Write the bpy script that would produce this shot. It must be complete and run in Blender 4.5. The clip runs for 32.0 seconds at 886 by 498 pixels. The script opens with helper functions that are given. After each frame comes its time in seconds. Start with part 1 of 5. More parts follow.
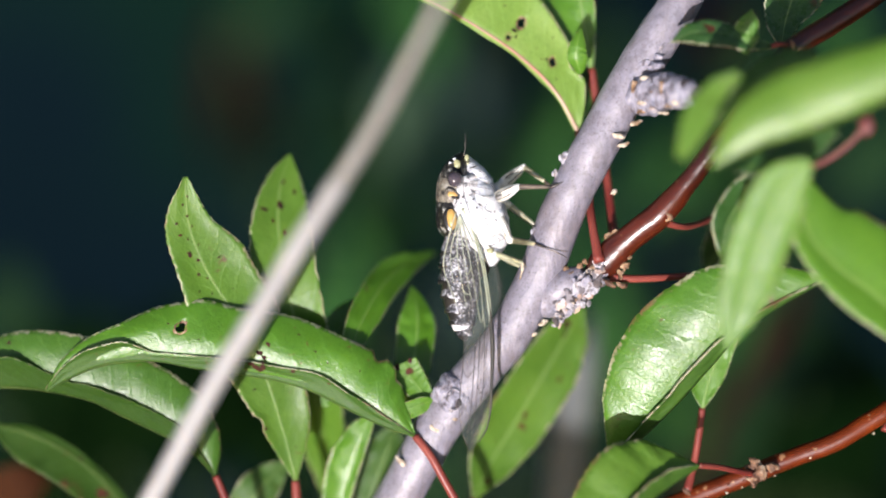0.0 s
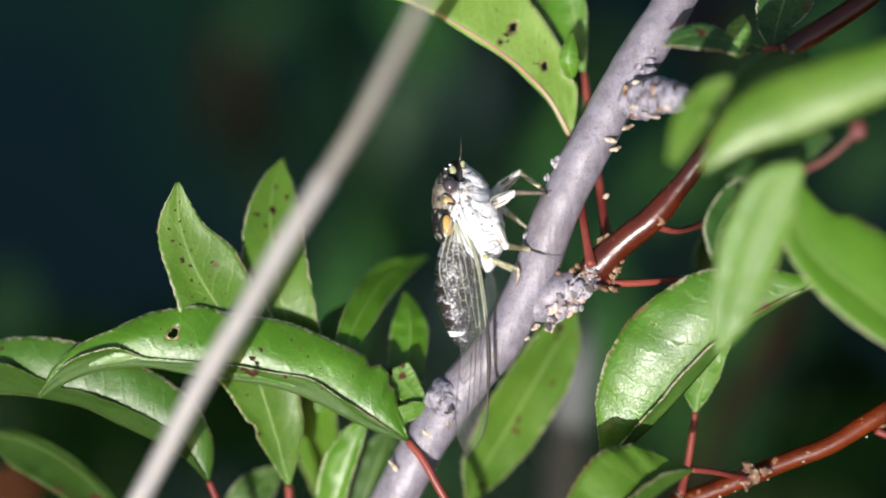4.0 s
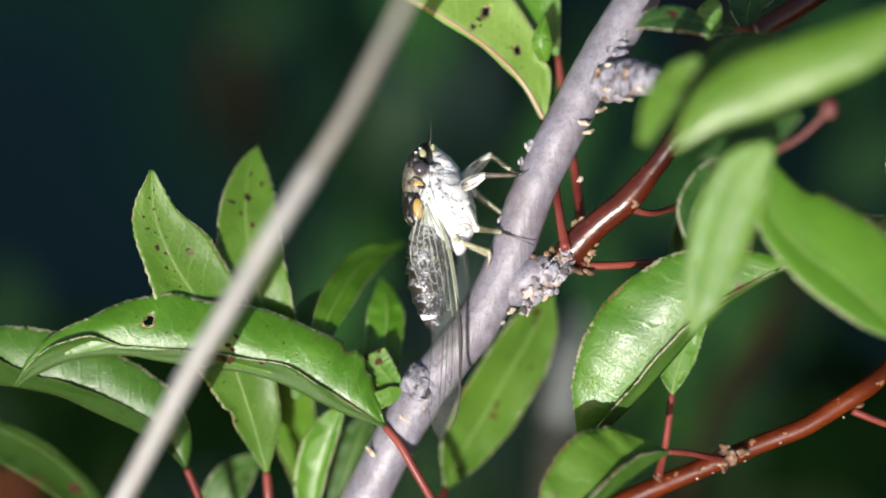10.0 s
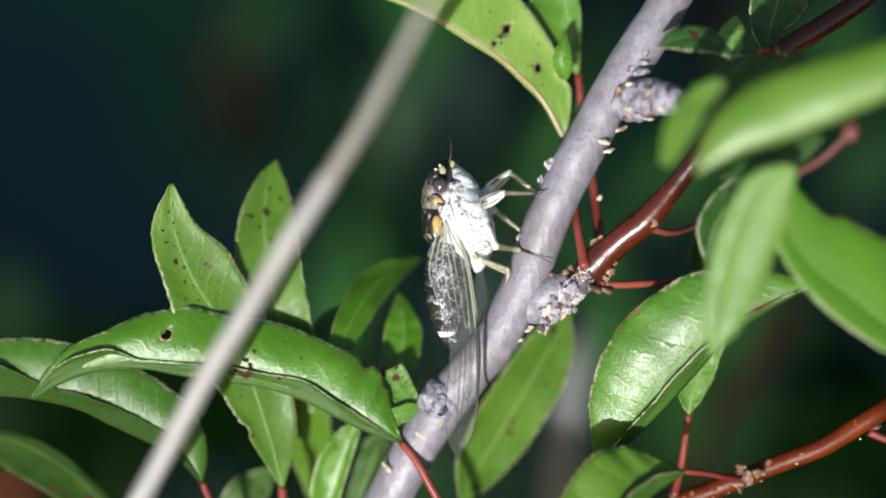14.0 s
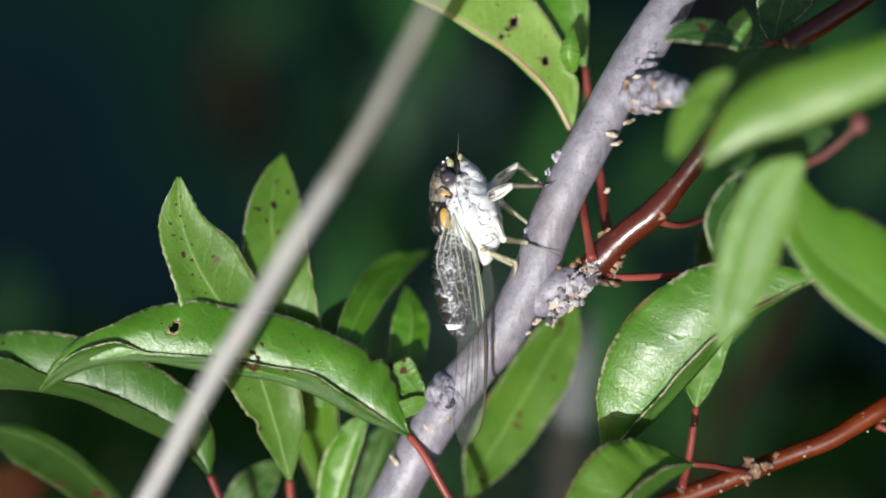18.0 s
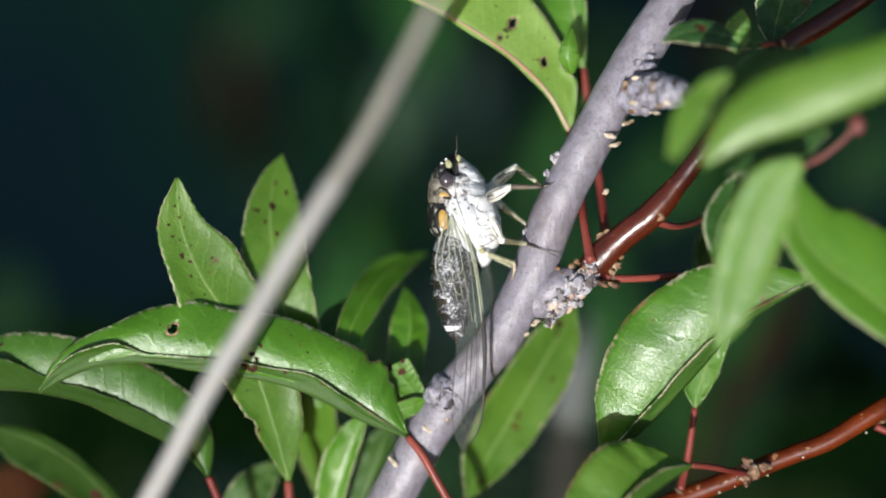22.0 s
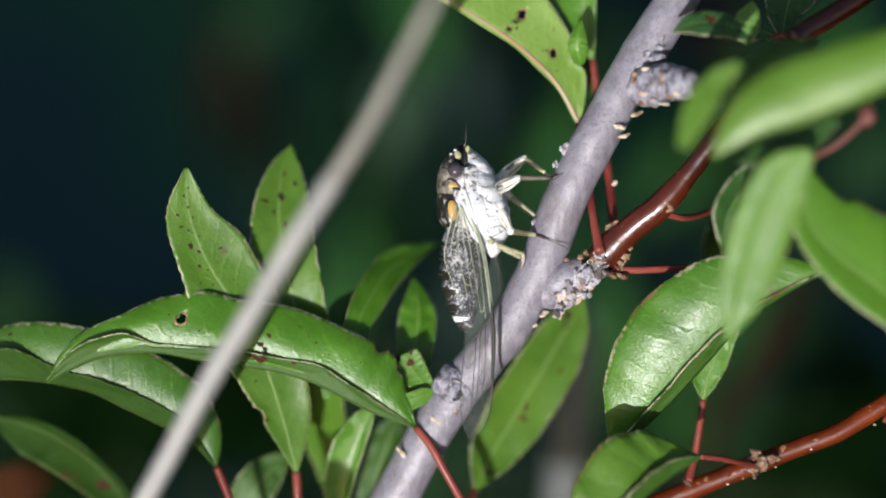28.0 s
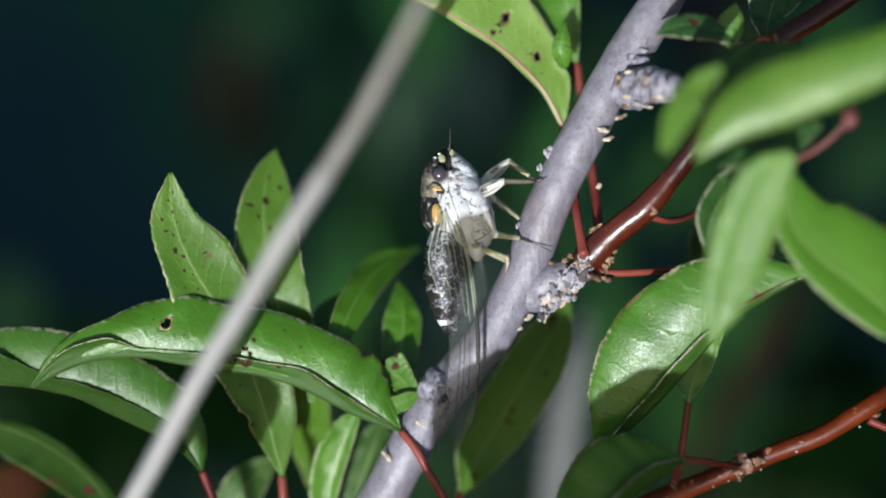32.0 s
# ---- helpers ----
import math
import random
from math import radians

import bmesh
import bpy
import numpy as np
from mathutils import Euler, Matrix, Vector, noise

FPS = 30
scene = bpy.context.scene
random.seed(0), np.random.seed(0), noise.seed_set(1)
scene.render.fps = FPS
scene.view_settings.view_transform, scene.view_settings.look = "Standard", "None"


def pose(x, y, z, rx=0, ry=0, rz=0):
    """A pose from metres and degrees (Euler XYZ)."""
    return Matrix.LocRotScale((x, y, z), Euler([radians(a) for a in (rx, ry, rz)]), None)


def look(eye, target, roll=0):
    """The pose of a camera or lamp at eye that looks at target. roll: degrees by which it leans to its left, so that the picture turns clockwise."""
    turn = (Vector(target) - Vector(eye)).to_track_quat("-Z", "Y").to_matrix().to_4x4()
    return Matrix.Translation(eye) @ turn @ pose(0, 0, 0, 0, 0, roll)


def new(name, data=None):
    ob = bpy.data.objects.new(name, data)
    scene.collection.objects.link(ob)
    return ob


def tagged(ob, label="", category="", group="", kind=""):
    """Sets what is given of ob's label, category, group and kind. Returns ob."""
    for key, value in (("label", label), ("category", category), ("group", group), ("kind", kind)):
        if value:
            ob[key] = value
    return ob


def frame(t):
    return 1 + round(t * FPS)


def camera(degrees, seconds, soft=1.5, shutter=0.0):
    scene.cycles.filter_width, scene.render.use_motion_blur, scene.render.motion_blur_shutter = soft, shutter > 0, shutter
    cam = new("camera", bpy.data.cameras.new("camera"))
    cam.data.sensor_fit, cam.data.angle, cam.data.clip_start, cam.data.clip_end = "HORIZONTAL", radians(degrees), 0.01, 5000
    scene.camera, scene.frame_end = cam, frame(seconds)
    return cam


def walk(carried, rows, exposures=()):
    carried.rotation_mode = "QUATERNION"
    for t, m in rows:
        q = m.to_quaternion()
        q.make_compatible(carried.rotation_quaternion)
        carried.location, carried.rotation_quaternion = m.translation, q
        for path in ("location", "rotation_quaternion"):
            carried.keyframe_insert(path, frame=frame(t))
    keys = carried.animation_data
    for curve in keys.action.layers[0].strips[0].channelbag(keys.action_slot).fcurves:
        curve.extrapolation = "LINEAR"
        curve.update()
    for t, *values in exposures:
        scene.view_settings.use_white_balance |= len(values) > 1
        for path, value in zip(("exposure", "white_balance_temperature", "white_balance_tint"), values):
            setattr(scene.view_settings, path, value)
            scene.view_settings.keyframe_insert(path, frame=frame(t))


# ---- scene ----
# Everything on the tree is planned in millimetres from the point the lens is aimed at: x right, y along the view,
# z across it. The view dips by DIP degrees, and the aim hangs 1.2 m above the ground.
MM = 0.001
AIM = Vector((0, 0, 1.2))
REACH = 295.0
DIP = 34.0
TIP = pose(0, 0, 0, -DIP, 0, 0)

# ---- camera: on a tripod, it stands still ----
cam = camera(24.0, 32.0, soft=1.9)
cam.data.dof.use_dof = True
cam.data.dof.focus_distance = 0.2925
cam.data.dof.aperture_fstop = 4.3
EYE_AT = AIM + TIP @ Vector((0, -REACH * MM, 0))
STAND = pose(EYE_AT.x, EYE_AT.y, EYE_AT.z, 90 - DIP, 0, 0)
walk(cam, [(0, STAND), (32, STAND)], [(0, 0.5, 6350, 20), (2.2, 0.54, 6350, 20), (3, 0.34, 6380, 18), (6, 0.32, 6450, 15), (9, 0.33, 6500, 14), (13, 0.32, 6300, 11), (17, 0.15, 6250, 11), (21, 0.13, 6250, 11),
                                      (23, 0.11, 6250, 11), (25, 0.26, 6300, 12), (28, 0.07, 6250, 13), (28.5, -0.1, 6200, 12), (29, -0.27, 6150, 11), (29.5, 0.05, 6100, 11), (30, 0.32, 6100, 12), (31, 0.34, 6150, 11), (32, 0.03, 5950, 10)])

# ---- light: low sun behind the camera, a little to its left, clear sky ----
SUN = TIP.to_3x3() @ Vector((-0.23, -0.88, -0.42)).normalized()
world = bpy.data.worlds.new("sky")
scene.world = world
world.use_nodes = True
wn = world.node_tree.nodes
sky = wn.new("ShaderNodeTexSky")
sky.sky_type = "NISHITA"
sky.sun_disc = False
sky.sun_elevation = math.asin(SUN.z)
sky.sun_rotation = math.atan2(SUN.x, SUN.y)
wn["Background"].inputs[1].default_value = 0.15
world.node_tree.links.new(sky.outputs[0], wn["Background"].inputs[0])
sun = new("sun", bpy.data.lights.new("sun", "SUN"))
sun.data.energy = 4.8
sun.data.angle = radians(0.53)
sun.data.color = (1.0, 0.98, 0.965)
sun.matrix_basis = look(AIM + SUN * 5, AIM)


# ---- materials ----
class Mat:
    """A node material in the making."""

    def __init__(self, name):
        self.m = bpy.data.materials.new(name)
        self.m.use_nodes = True
        self.t = self.m.node_tree
        self.b = self.t.nodes["Principled BSDF"]
        self.out = self.t.nodes["Material Output"]

    def node(self, kind, **put):
        n = self.t.nodes.new(kind)
        for k, v in put.items():
            if k == "op":
                n.operation = v
        return n

    def link(self, a, b):
        self.t.links.new(a, b)

    def coord(self, which="Object"):
        return self.node("ShaderNodeTexCoord").outputs[which]

    def noise(self, scale, detail=4, rough=0.55, vec=None):
        n = self.node("ShaderNodeTexNoise")
        n.inputs["Scale"].default_value, n.inputs["Detail"].default_value, n.inputs["Roughness"].default_value = scale, detail, rough
        self.link(vec or self.coord(), n.inputs["Vector"])
        return n.outputs[0]

    def stretch(self, sx, sy, sz, vec=None):
        n = self.node("ShaderNodeMapping")
        n.inputs["Scale"].default_value = (sx, sy, sz)
        self.link(vec or self.coord(), n.inputs["Vector"])
        return n.outputs[0]

    def cells(self, scale, vec=None, edge=False):
        n = self.node("ShaderNodeTexVoronoi")
        n.inputs["Scale"].default_value = scale
        if edge:
            n.feature = "DISTANCE_TO_EDGE"
        self.link(vec or self.coord(), n.inputs["Vector"])
        return n.outputs[0]

    def math(self, op, a, b=0.0, c=None):
        n = self.node("ShaderNodeMath", op=op)
        for i, v in enumerate((a, b) if c is None else (a, b, c)):
            if isinstance(v, (int, float)):
                n.inputs[i].default_value = v
            else:
                self.link(v, n.inputs[i])
        return n.outputs[0]

    def span(self, v, a, b, lo=0.0, hi=1.0):
        n = self.node("ShaderNodeMapRange")
        n.interpolation_type = "SMOOTHSTEP"
        self.link(v, n.inputs[0])
        for i, x in enumerate((a, b, lo, hi)):
            n.inputs[i + 1].default_value = x
        return n.outputs[0]

    def ramp(self, v, stops):
        n = self.node("ShaderNodeValToRGB")
        el = n.color_ramp.elements
        while len(el) < len(stops):
            el.new(0.5)
        for e, (p, c) in zip(el, stops):
            e.position, e.color = p, (*c, 1)
        self.link(v, n.inputs[0])
        return n.outputs[0]

    def mix(self, f, a, b, kind="MIX"):
        n = self.node("ShaderNodeMix")
        n.data_type, n.blend_type = "RGBA", kind
        for sock, v in ((n.inputs[0], f), (n.inputs[6], a), (n.inputs[7], b)):
            if isinstance(v, (int, float)):
                sock.default_value = v
            elif isinstance(v, tuple):
                sock.default_value = (*v, 1)
            else:
                self.link(v, sock)
        return n.outputs[2]

    def random(self):
        return self.node("ShaderNodeObjectInfo").outputs["Random"]

    def bump(self, h, strength, distance):
        n = self.node("ShaderNodeBump")
        n.inputs["Strength"].default_value, n.inputs["Distance"].default_value = strength, distance
        self.link(h, n.inputs["Height"])
        self.link(n.outputs[0], self.b.inputs["Normal"])
        return n.outputs[0]

    def set(self, color=None, rough=None, metal=None, spec=None, coat=None):
        for key, v in (("Base Color", color), ("Roughness", rough), ("Metallic", metal), ("Specular IOR Level", spec), ("Coat Weight", coat)):
            if v is None:
                continue
            if isinstance(v, tuple):
                self.b.inputs[key].default_value = (*v, 1)
            elif isinstance(v, (int, float)):
                self.b.inputs[key].default_value = v
            else:
                self.link(v, self.b.inputs[key])
        return self


def leaf_material(name, dark, light, rough, glow, spots=0.62, spec=0.4, rim=0.75):
    """Leaf blade: midrib, side veins, pale toothed margin, blotches; light comes through it."""
    m = Mat(name)
    uv = m.node("ShaderNodeSeparateXYZ")
    m.link(m.coord("UV"), uv.inputs[0])
    u, v = uv.outputs[0], uv.outputs[1]
    off = m.math("ABSOLUTE", m.math("MULTIPLY_ADD", v, 2.0, -1.0))
    wob = m.noise(260, 3)
    base = m.ramp(m.noise(120, 5), [(0.3, dark), (0.7, light)])
    base = m.mix(m.math("MULTIPLY", m.random(), 0.4), base, light)
    base = m.mix(m.math("MULTIPLY", m.span(m.noise(70, 5, 0.6), 0.44, 0.66), 0.65), base, (light[0] * 1.3, light[1] * 1.14, light[2] * 1.6 + 0.004))
    base = m.mix(m.math("MULTIPLY", m.span(m.noise(1800, 3), 0.5, 0.66), 0.22), base, (dark[0] * 0.5, dark[1] * 0.6, dark[2] * 0.5))
    phase = m.math("ADD", m.math("MULTIPLY", u, 17.0), m.math("MULTIPLY_ADD", off, -2.6, m.math("MULTIPLY", wob, 1.3)))
    saw = m.math("ABSOLUTE", m.math("SUBTRACT", m.math("FRACT", phase), 0.5))
    vein = m.span(saw, 0.13, 0.0)
    net = m.span(m.cells(1500, edge=True), 0.12, 0.0)
    pale = tuple(min(1, c * 1.5 + 0.04) for c in light)
    c = m.mix(m.math("MULTIPLY", vein, 0.13), base, pale)
    c = m.mix(m.math("MULTIPLY", net, 0.10), c, pale)
    rib = m.span(off, 0.06, 0.01)
    c = m.mix(m.math("MULTIPLY", rib, 0.45), c, (0.30, 0.42, 0.14))
    brim = m.math("MULTIPLY", m.span(m.math("ADD", off, m.math("MULTIPLY", m.noise(1500, 2), 0.1)), 0.985, 1.04), m.span(m.noise(1000, 2), 0.4, 0.52))
    c = m.mix(m.math("MULTIPLY", brim, rim), c, m.mix(m.span(m.noise(75), 0.50, 0.68), (0.66, 0.62, 0.42), (0.30, 0.12, 0.08)))
    blot = m.math("MULTIPLY", m.span(m.noise(330, 6, 0.62), spots, spots + 0.07), m.span(m.noise(75, 1), 0.5, 0.6))
    c = m.mix(m.math("MULTIPLY", blot, 0.85), c, (0.10, 0.035, 0.02))
    fleck = m.math("MULTIPLY", m.span(m.noise(1050, 3), 0.66, 0.70), m.span(m.noise(130, 2), 0.48, 0.6))
    c = m.mix(m.math("MULTIPLY", fleck, 0.7), c, (0.12, 0.07, 0.02))
    r = m.math("ADD", m.math("MULTIPLY", m.noise(700, 4), 0.34), rough - 0.17)
    m.set(c, r, spec=spec)
    h = m.math("ADD", m.math("MULTIPLY", m.noise(2400, 3), 0.5), m.math("MULTIPLY_ADD", vein, -0.22, m.math("MULTIPLY_ADD", net, -0.12, m.math("MULTIPLY", m.noise(500, 3), 0.8))))
    nrm = m.bump(h, 0.4, 0.0002)
    tr = m.node("ShaderNodeBsdfTranslucent")
    m.link(m.mix(0.5, c, (0.20, 0.50, 0.05)), tr.inputs[0])
    m.link(nrm, tr.inputs["Normal"])
    add = m.node("ShaderNodeMixShader")
    add.inputs[0].default_value = glow
    m.link(m.b.outputs[0], add.inputs[1])
    m.link(tr.outputs[0], add.inputs[2])
    m.link(add.outputs[0], m.out.inputs[0])
    return m.m


LEAF = leaf_material("leaf_upper_side", (0.042, 0.133, 0.006), (0.080, 0.218, 0.010), 0.365, 0.22, spec=0.58)
LEAF_BELOW = leaf_material("matt_leaf_back", (0.026, 0.076, 0.006), (0.046, 0.118, 0.010), 0.6, 0.2)
LEAF_SUN = leaf_material("sunned_olive_leaf", (0.052, 0.130, 0.009), (0.090, 0.200, 0.015), 0.42, 0.22)
LEAF_UNDER = leaf_material("leaf_under_side", (0.138, 0.265, 0.034), (0.205, 0.352, 0.058), 0.45, 0.25)
LEAF_YOUNG = leaf_material("young_leaf", (0.062, 0.172, 0.009), (0.100, 0.240, 0.016), 0.4, 0.28, 0.8)
LEAF_DULL = leaf_material("dull_leaf", (0.026, 0.075, 0.008), (0.046, 0.115, 0.012), 0.5, 0.15)
LEAF_DARK = leaf_material("old_leaf", (0.018, 0.062, 0.013), (0.034, 0.095, 0.017), 0.3, 0.15)
# Upper leaf green toned down for the arched leaf, shade put into colour.
LEAF_HALF_SHADE = leaf_material("half_shade_leaf", (0.030, 0.094, 0.007), (0.055, 0.148, 0.012), 0.40, 0.18, spec=0.45)
# Leaf green darkened, almost without gloss: the shade is in the colour.
LEAF_DEEP_SHADE = leaf_material("shade_painted_leaf", (0.014, 0.044, 0.004), (0.028, 0.074, 0.006), 0.7, 0.2, spec=0.12, rim=0.1)
LEAF_NEAR = leaf_material("glossy_young_leaf", (0.085, 0.195, 0.014), (0.120, 0.255, 0.022), 0.36, 0.28, 0.85, 0.75, 0.2)

m = Mat("smooth_grey_bark")
along = m.stretch(1, 1, 0.3)
c = m.ramp(m.noise(700, 7, 0.7, m.stretch(1, 1, 0.6)), [(0.25, (0.125, 0.115, 0.128)), (0.5, (0.21, 0.199, 0.236)), (0.75, (0.31, 0.30, 0.355))])
c = m.mix(m.math("MULTIPLY", m.span(m.noise(3400, 4, 0.7), 0.55, 0.64), 0.75), c, (0.075, 0.06, 0.062))
c = m.mix(m.math("MULTIPLY", m.span(m.noise(60, 3), 0.47, 0.68), 0.6), c, (0.13, 0.10, 0.095))
c = m.mix(m.math("MULTIPLY", m.span(m.noise(240, 3), 0.58, 0.7), 0.3), c, (0.36, 0.35, 0.41))
m.set(c, m.math("MULTIPLY_ADD", m.noise(1700, 4), 0.3, 0.32), spec=0.8)
m.bump(m.math("ADD", m.noise(1100, 5, 0.65, along), m.math("MULTIPLY", m.noise(150, 2), 1.0)), 0.38, 0.0005)
BARK = m.m

m = Mat("rough_scaly_bark")
c = m.ramp(m.noise(900, 6, 0.7), [(0.36, (0.03, 0.024, 0.026)), (0.45, (0.22, 0.20, 0.21)), (0.55, (0.46, 0.44, 0.47)), (0.68, (0.64, 0.63, 0.66))])
c = m.mix(m.math("MULTIPLY", m.span(m.noise(300, 3), 0.60, 0.68), 0.7), c, (0.34, 0.21, 0.10))
m.set(c, 0.75)
m.bump(m.noise(900, 6, 0.7), 0.9, 0.0008)
SCALY = m.m

m = Mat("rusty_bud_scale")
m.set(m.ramp(m.noise(900, 5, 0.7), [(0.38, (0.05, 0.025, 0.014)), (0.5, (0.21, 0.12, 0.06)), (0.64, (0.42, 0.30, 0.19))]), 0.7)
m.bump(m.noise(1200, 5), 0.8, 0.0006)
RUSTY = m.m

m = Mat("cracked_stub_bark")
c = m.ramp(m.noise(650, 6, 0.7, m.stretch(1.6, 1, 0.8)), [(0.36, (0.035, 0.028, 0.03)), (0.45, (0.18, 0.17, 0.20)), (0.57, (0.34, 0.335, 0.40)), (0.75, (0.50, 0.48, 0.49))])
m.set(c, 0.6)
m.bump(m.noise(650, 6, 0.7, m.stretch(1.6, 1, 0.8)), 0.7, 0.0009)
STUBBARK = m.m

m = Mat("bark_plate")
one = m.node("ShaderNodeNewGeometry").outputs["Random Per Island"]
c = m.ramp(one, [(0.1, (0.06, 0.05, 0.05)), (0.3, (0.26, 0.24, 0.26)), (0.65, (0.52, 0.51, 0.54)), (0.85, (0.30, 0.16, 0.07)), (0.95, (0.55, 0.47, 0.37))])
c = m.mix(m.span(m.noise(1100, 5, 0.7), 0.52, 0.62), c, (0.05, 0.04, 0.04))
m.set(c, 0.6)
m.bump(m.noise(1200, 5), 0.7, 0.0005)
PLATE = m.m

m = Mat("rotten_wood")
m.set(m.ramp(m.noise(700, 4), [(0.35, (0.012, 0.010, 0.012)), (0.7, (0.05, 0.042, 0.045))]), 0.8)
BLACKWOOD = m.m

m = Mat("brown_blight")
m.set(m.ramp(m.noise(600, 4), [(0.35, (0.018, 0.007, 0.005)), (0.6, (0.055, 0.016, 0.007)), (0.78, (0.15, 0.065, 0.025))]), 0.7, spec=0.2)
BLIGHT = m.m

def twig_bark(name, dark, light, rough, gloss):
    """Smooth glossy young bark with pale pores."""
    m = Mat(name)
    c = m.ramp(m.noise(110, 5, 0.6, m.stretch(1, 1, 0.6)), [(0.3, dark), (0.7, light)])
    c = m.mix(m.math("MULTIPLY", m.span(m.noise(1400, 4, 0.7), 0.55, 0.68), 0.45), c, tuple(q * 0.4 for q in dark))
    c = m.mix(m.math("MULTIPLY", m.span(m.noise(620, 2), 0.68, 0.72), 0.8), c, (0.36, 0.20, 0.10))
    m.set(c, m.math("MULTIPLY_ADD", m.noise(500, 3), 0.14, rough), spec=0.3 + gloss, coat=max(gloss, 0.0))
    m.b.inputs["Coat Roughness"].default_value = 0.16
    m.bump(m.math("ADD", m.noise(1300, 4), m.math("MULTIPLY", m.noise(260, 3), 1.6)), 0.26, 0.0003)
    return m.m


TWIG = twig_bark("red_brown_twig_bark", (0.018, 0.0036, 0.0026), (0.098, 0.0158, 0.0045), 0.24, 0.24)
NEWTWIG = twig_bark("orange_red_twig_bark", (0.050, 0.0065, 0.0015), (0.165, 0.029, 0.0030), 0.36, 0.0)

m = Mat("pink_leaf_stalk")
c = m.ramp(m.noise(120, 3), [(0.3, (0.13, 0.02, 0.016)), (0.7, (0.25, 0.06, 0.042))])
m.set(c, 0.38, spec=0.35)
STALKLET = m.m

m = Mat("dull_red_stalk")
m.set(m.ramp(m.noise(160, 4), [(0.3, (0.10, 0.026, 0.022)), (0.7, (0.19, 0.06, 0.05))]), 0.55)
DRYSTALK = m.m

m = Mat("pale_midrib")
m.set(m.ramp(m.noise(200, 3), [(0.3, (0.15, 0.27, 0.06)), (0.7, (0.23, 0.35, 0.11))]), 0.45)
RIB = m.m

m = Mat("pink_cream_keel")
m.set(m.ramp(m.noise(60, 3), [(0.4, (0.50, 0.42, 0.30)), (0.6, (0.42, 0.20, 0.14))]), 0.45)
KEEL = m.m

m = Mat("corky_lenticel")
m.set(m.ramp(m.noise(700, 3), [(0.36, (0.22, 0.15, 0.09)), (0.5, (0.52, 0.45, 0.34)), (0.7, (0.66, 0.60, 0.48))]), 0.8)
m.bump(m.noise(1500), 0.6, 0.0004)
CORK = m.m

m = Mat("dry_grass_stem")
c = m.ramp(m.noise(60, 5, 0.6, m.stretch(8, 8, 0.6)), [(0.3, (0.18, 0.175, 0.155)), (0.7, (0.26, 0.25, 0.22))])
m.set(c, 0.45)
m.bump(m.noise(500, 3, 0.5, m.stretch(6, 6, 0.3)), 0.3, 0.0003)
STRAW = m.m

m = Mat("pale_grass_sheath")
m.set(m.ramp(m.noise(70, 4, 0.6, m.stretch(8, 8, 0.6)), [(0.3, (0.25, 0.25, 0.24)), (0.7, (0.35, 0.35, 0.335))]), 0.45)
SHEATH = m.m

# the insect
m = Mat("white_waxy_cuticle")
c = m.ramp(m.noise(380, 4), [(0.3, (0.50, 0.51, 0.49)), (0.5, (0.68, 0.70, 0.72)), (0.75, (0.76, 0.78, 0.80))])
c = m.mix(m.math("MULTIPLY", m.span(m.noise(1300, 3), 0.63, 0.68), 0.7), c, (0.10, 0.09, 0.07))
c = m.mix(m.math("MULTIPLY", m.span(m.noise(210, 2), 0.58, 0.7), 0.2), c, (0.62, 0.56, 0.28))
m.set(c, 0.5)
m.bump(m.noise(600, 4), 0.4, 0.0005)
WAX = m.m

m = Mat("mottled_dark_cuticle")
dust = m.math("MULTIPLY_ADD", m.noise(480, 3), 0.42, m.math("MULTIPLY", m.noise(2900, 4, 0.7), 0.58))
c = m.ramp(dust, [(0.46, (0.010, 0.009, 0.010)), (0.51, (0.055, 0.053, 0.057)), (0.545, (0.20, 0.20, 0.215)), (0.61, (0.58, 0.59, 0.62))])
m.set(c, 0.3)
m.bump(m.noise(1200, 4), 0.5, 0.0003)
MOTTLE = m.m

m = Mat("dark_speckled_head")
c = m.ramp(m.noise(1100, 4, 0.6), [(0.48, (0.012, 0.011, 0.010)), (0.55, (0.07, 0.066, 0.055)), (0.63, (0.26, 0.26, 0.23)), (0.74, (0.62, 0.62, 0.60))])
m.set(c, 0.3)
m.bump(m.noise(900, 4), 0.5, 0.0004)
HEADSKIN = m.m

m = Mat("silver_dusted_cuticle")
c = m.ramp(m.noise(1300, 5, 0.6), [(0.40, (0.05, 0.05, 0.05)), (0.46, (0.38, 0.38, 0.38)), (0.6, (0.72, 0.72, 0.71))])
m.set(c, 0.4)
m.bump(m.noise(1100, 4), 0.5, 0.0003)
SILVER = m.m

m = Mat("tan_brown_shield")
c = m.ramp(m.noise(900, 5, 0.6), [(0.38, (0.03, 0.026, 0.022)), (0.46, (0.12, 0.105, 0.08)), (0.58, (0.22, 0.20, 0.155)), (0.72, (0.36, 0.35, 0.31))])
m.set(c, 0.4)
m.bump(m.noise(800, 4), 0.5, 0.0004)
SHIELD = m.m

m = Mat("orange_spot")
m.set(m.ramp(m.noise(300, 3), [(0.3, (0.36, 0.20, 0.04)), (0.7, (0.54, 0.35, 0.10))]), 0.35)
ORANGE = m.m

m = Mat("black_cuticle")
m.set(m.ramp(m.noise(500, 3), [(0.3, (0.010, 0.010, 0.010)), (0.7, (0.035, 0.03, 0.026))]), 0.3)
BLACK = m.m

m = Mat("grey_compound_eye")
m.set(m.ramp(m.noise(240, 3), [(0.3, (0.055, 0.045, 0.055)), (0.7, (0.11, 0.095, 0.11))]), 0.18, coat=0.4)
EYE = m.m

m = Mat("olive_green_cuticle")
m.set(m.ramp(m.noise(420, 3), [(0.3, (0.20, 0.21, 0.08)), (0.7, (0.42, 0.42, 0.24))]), 0.4)
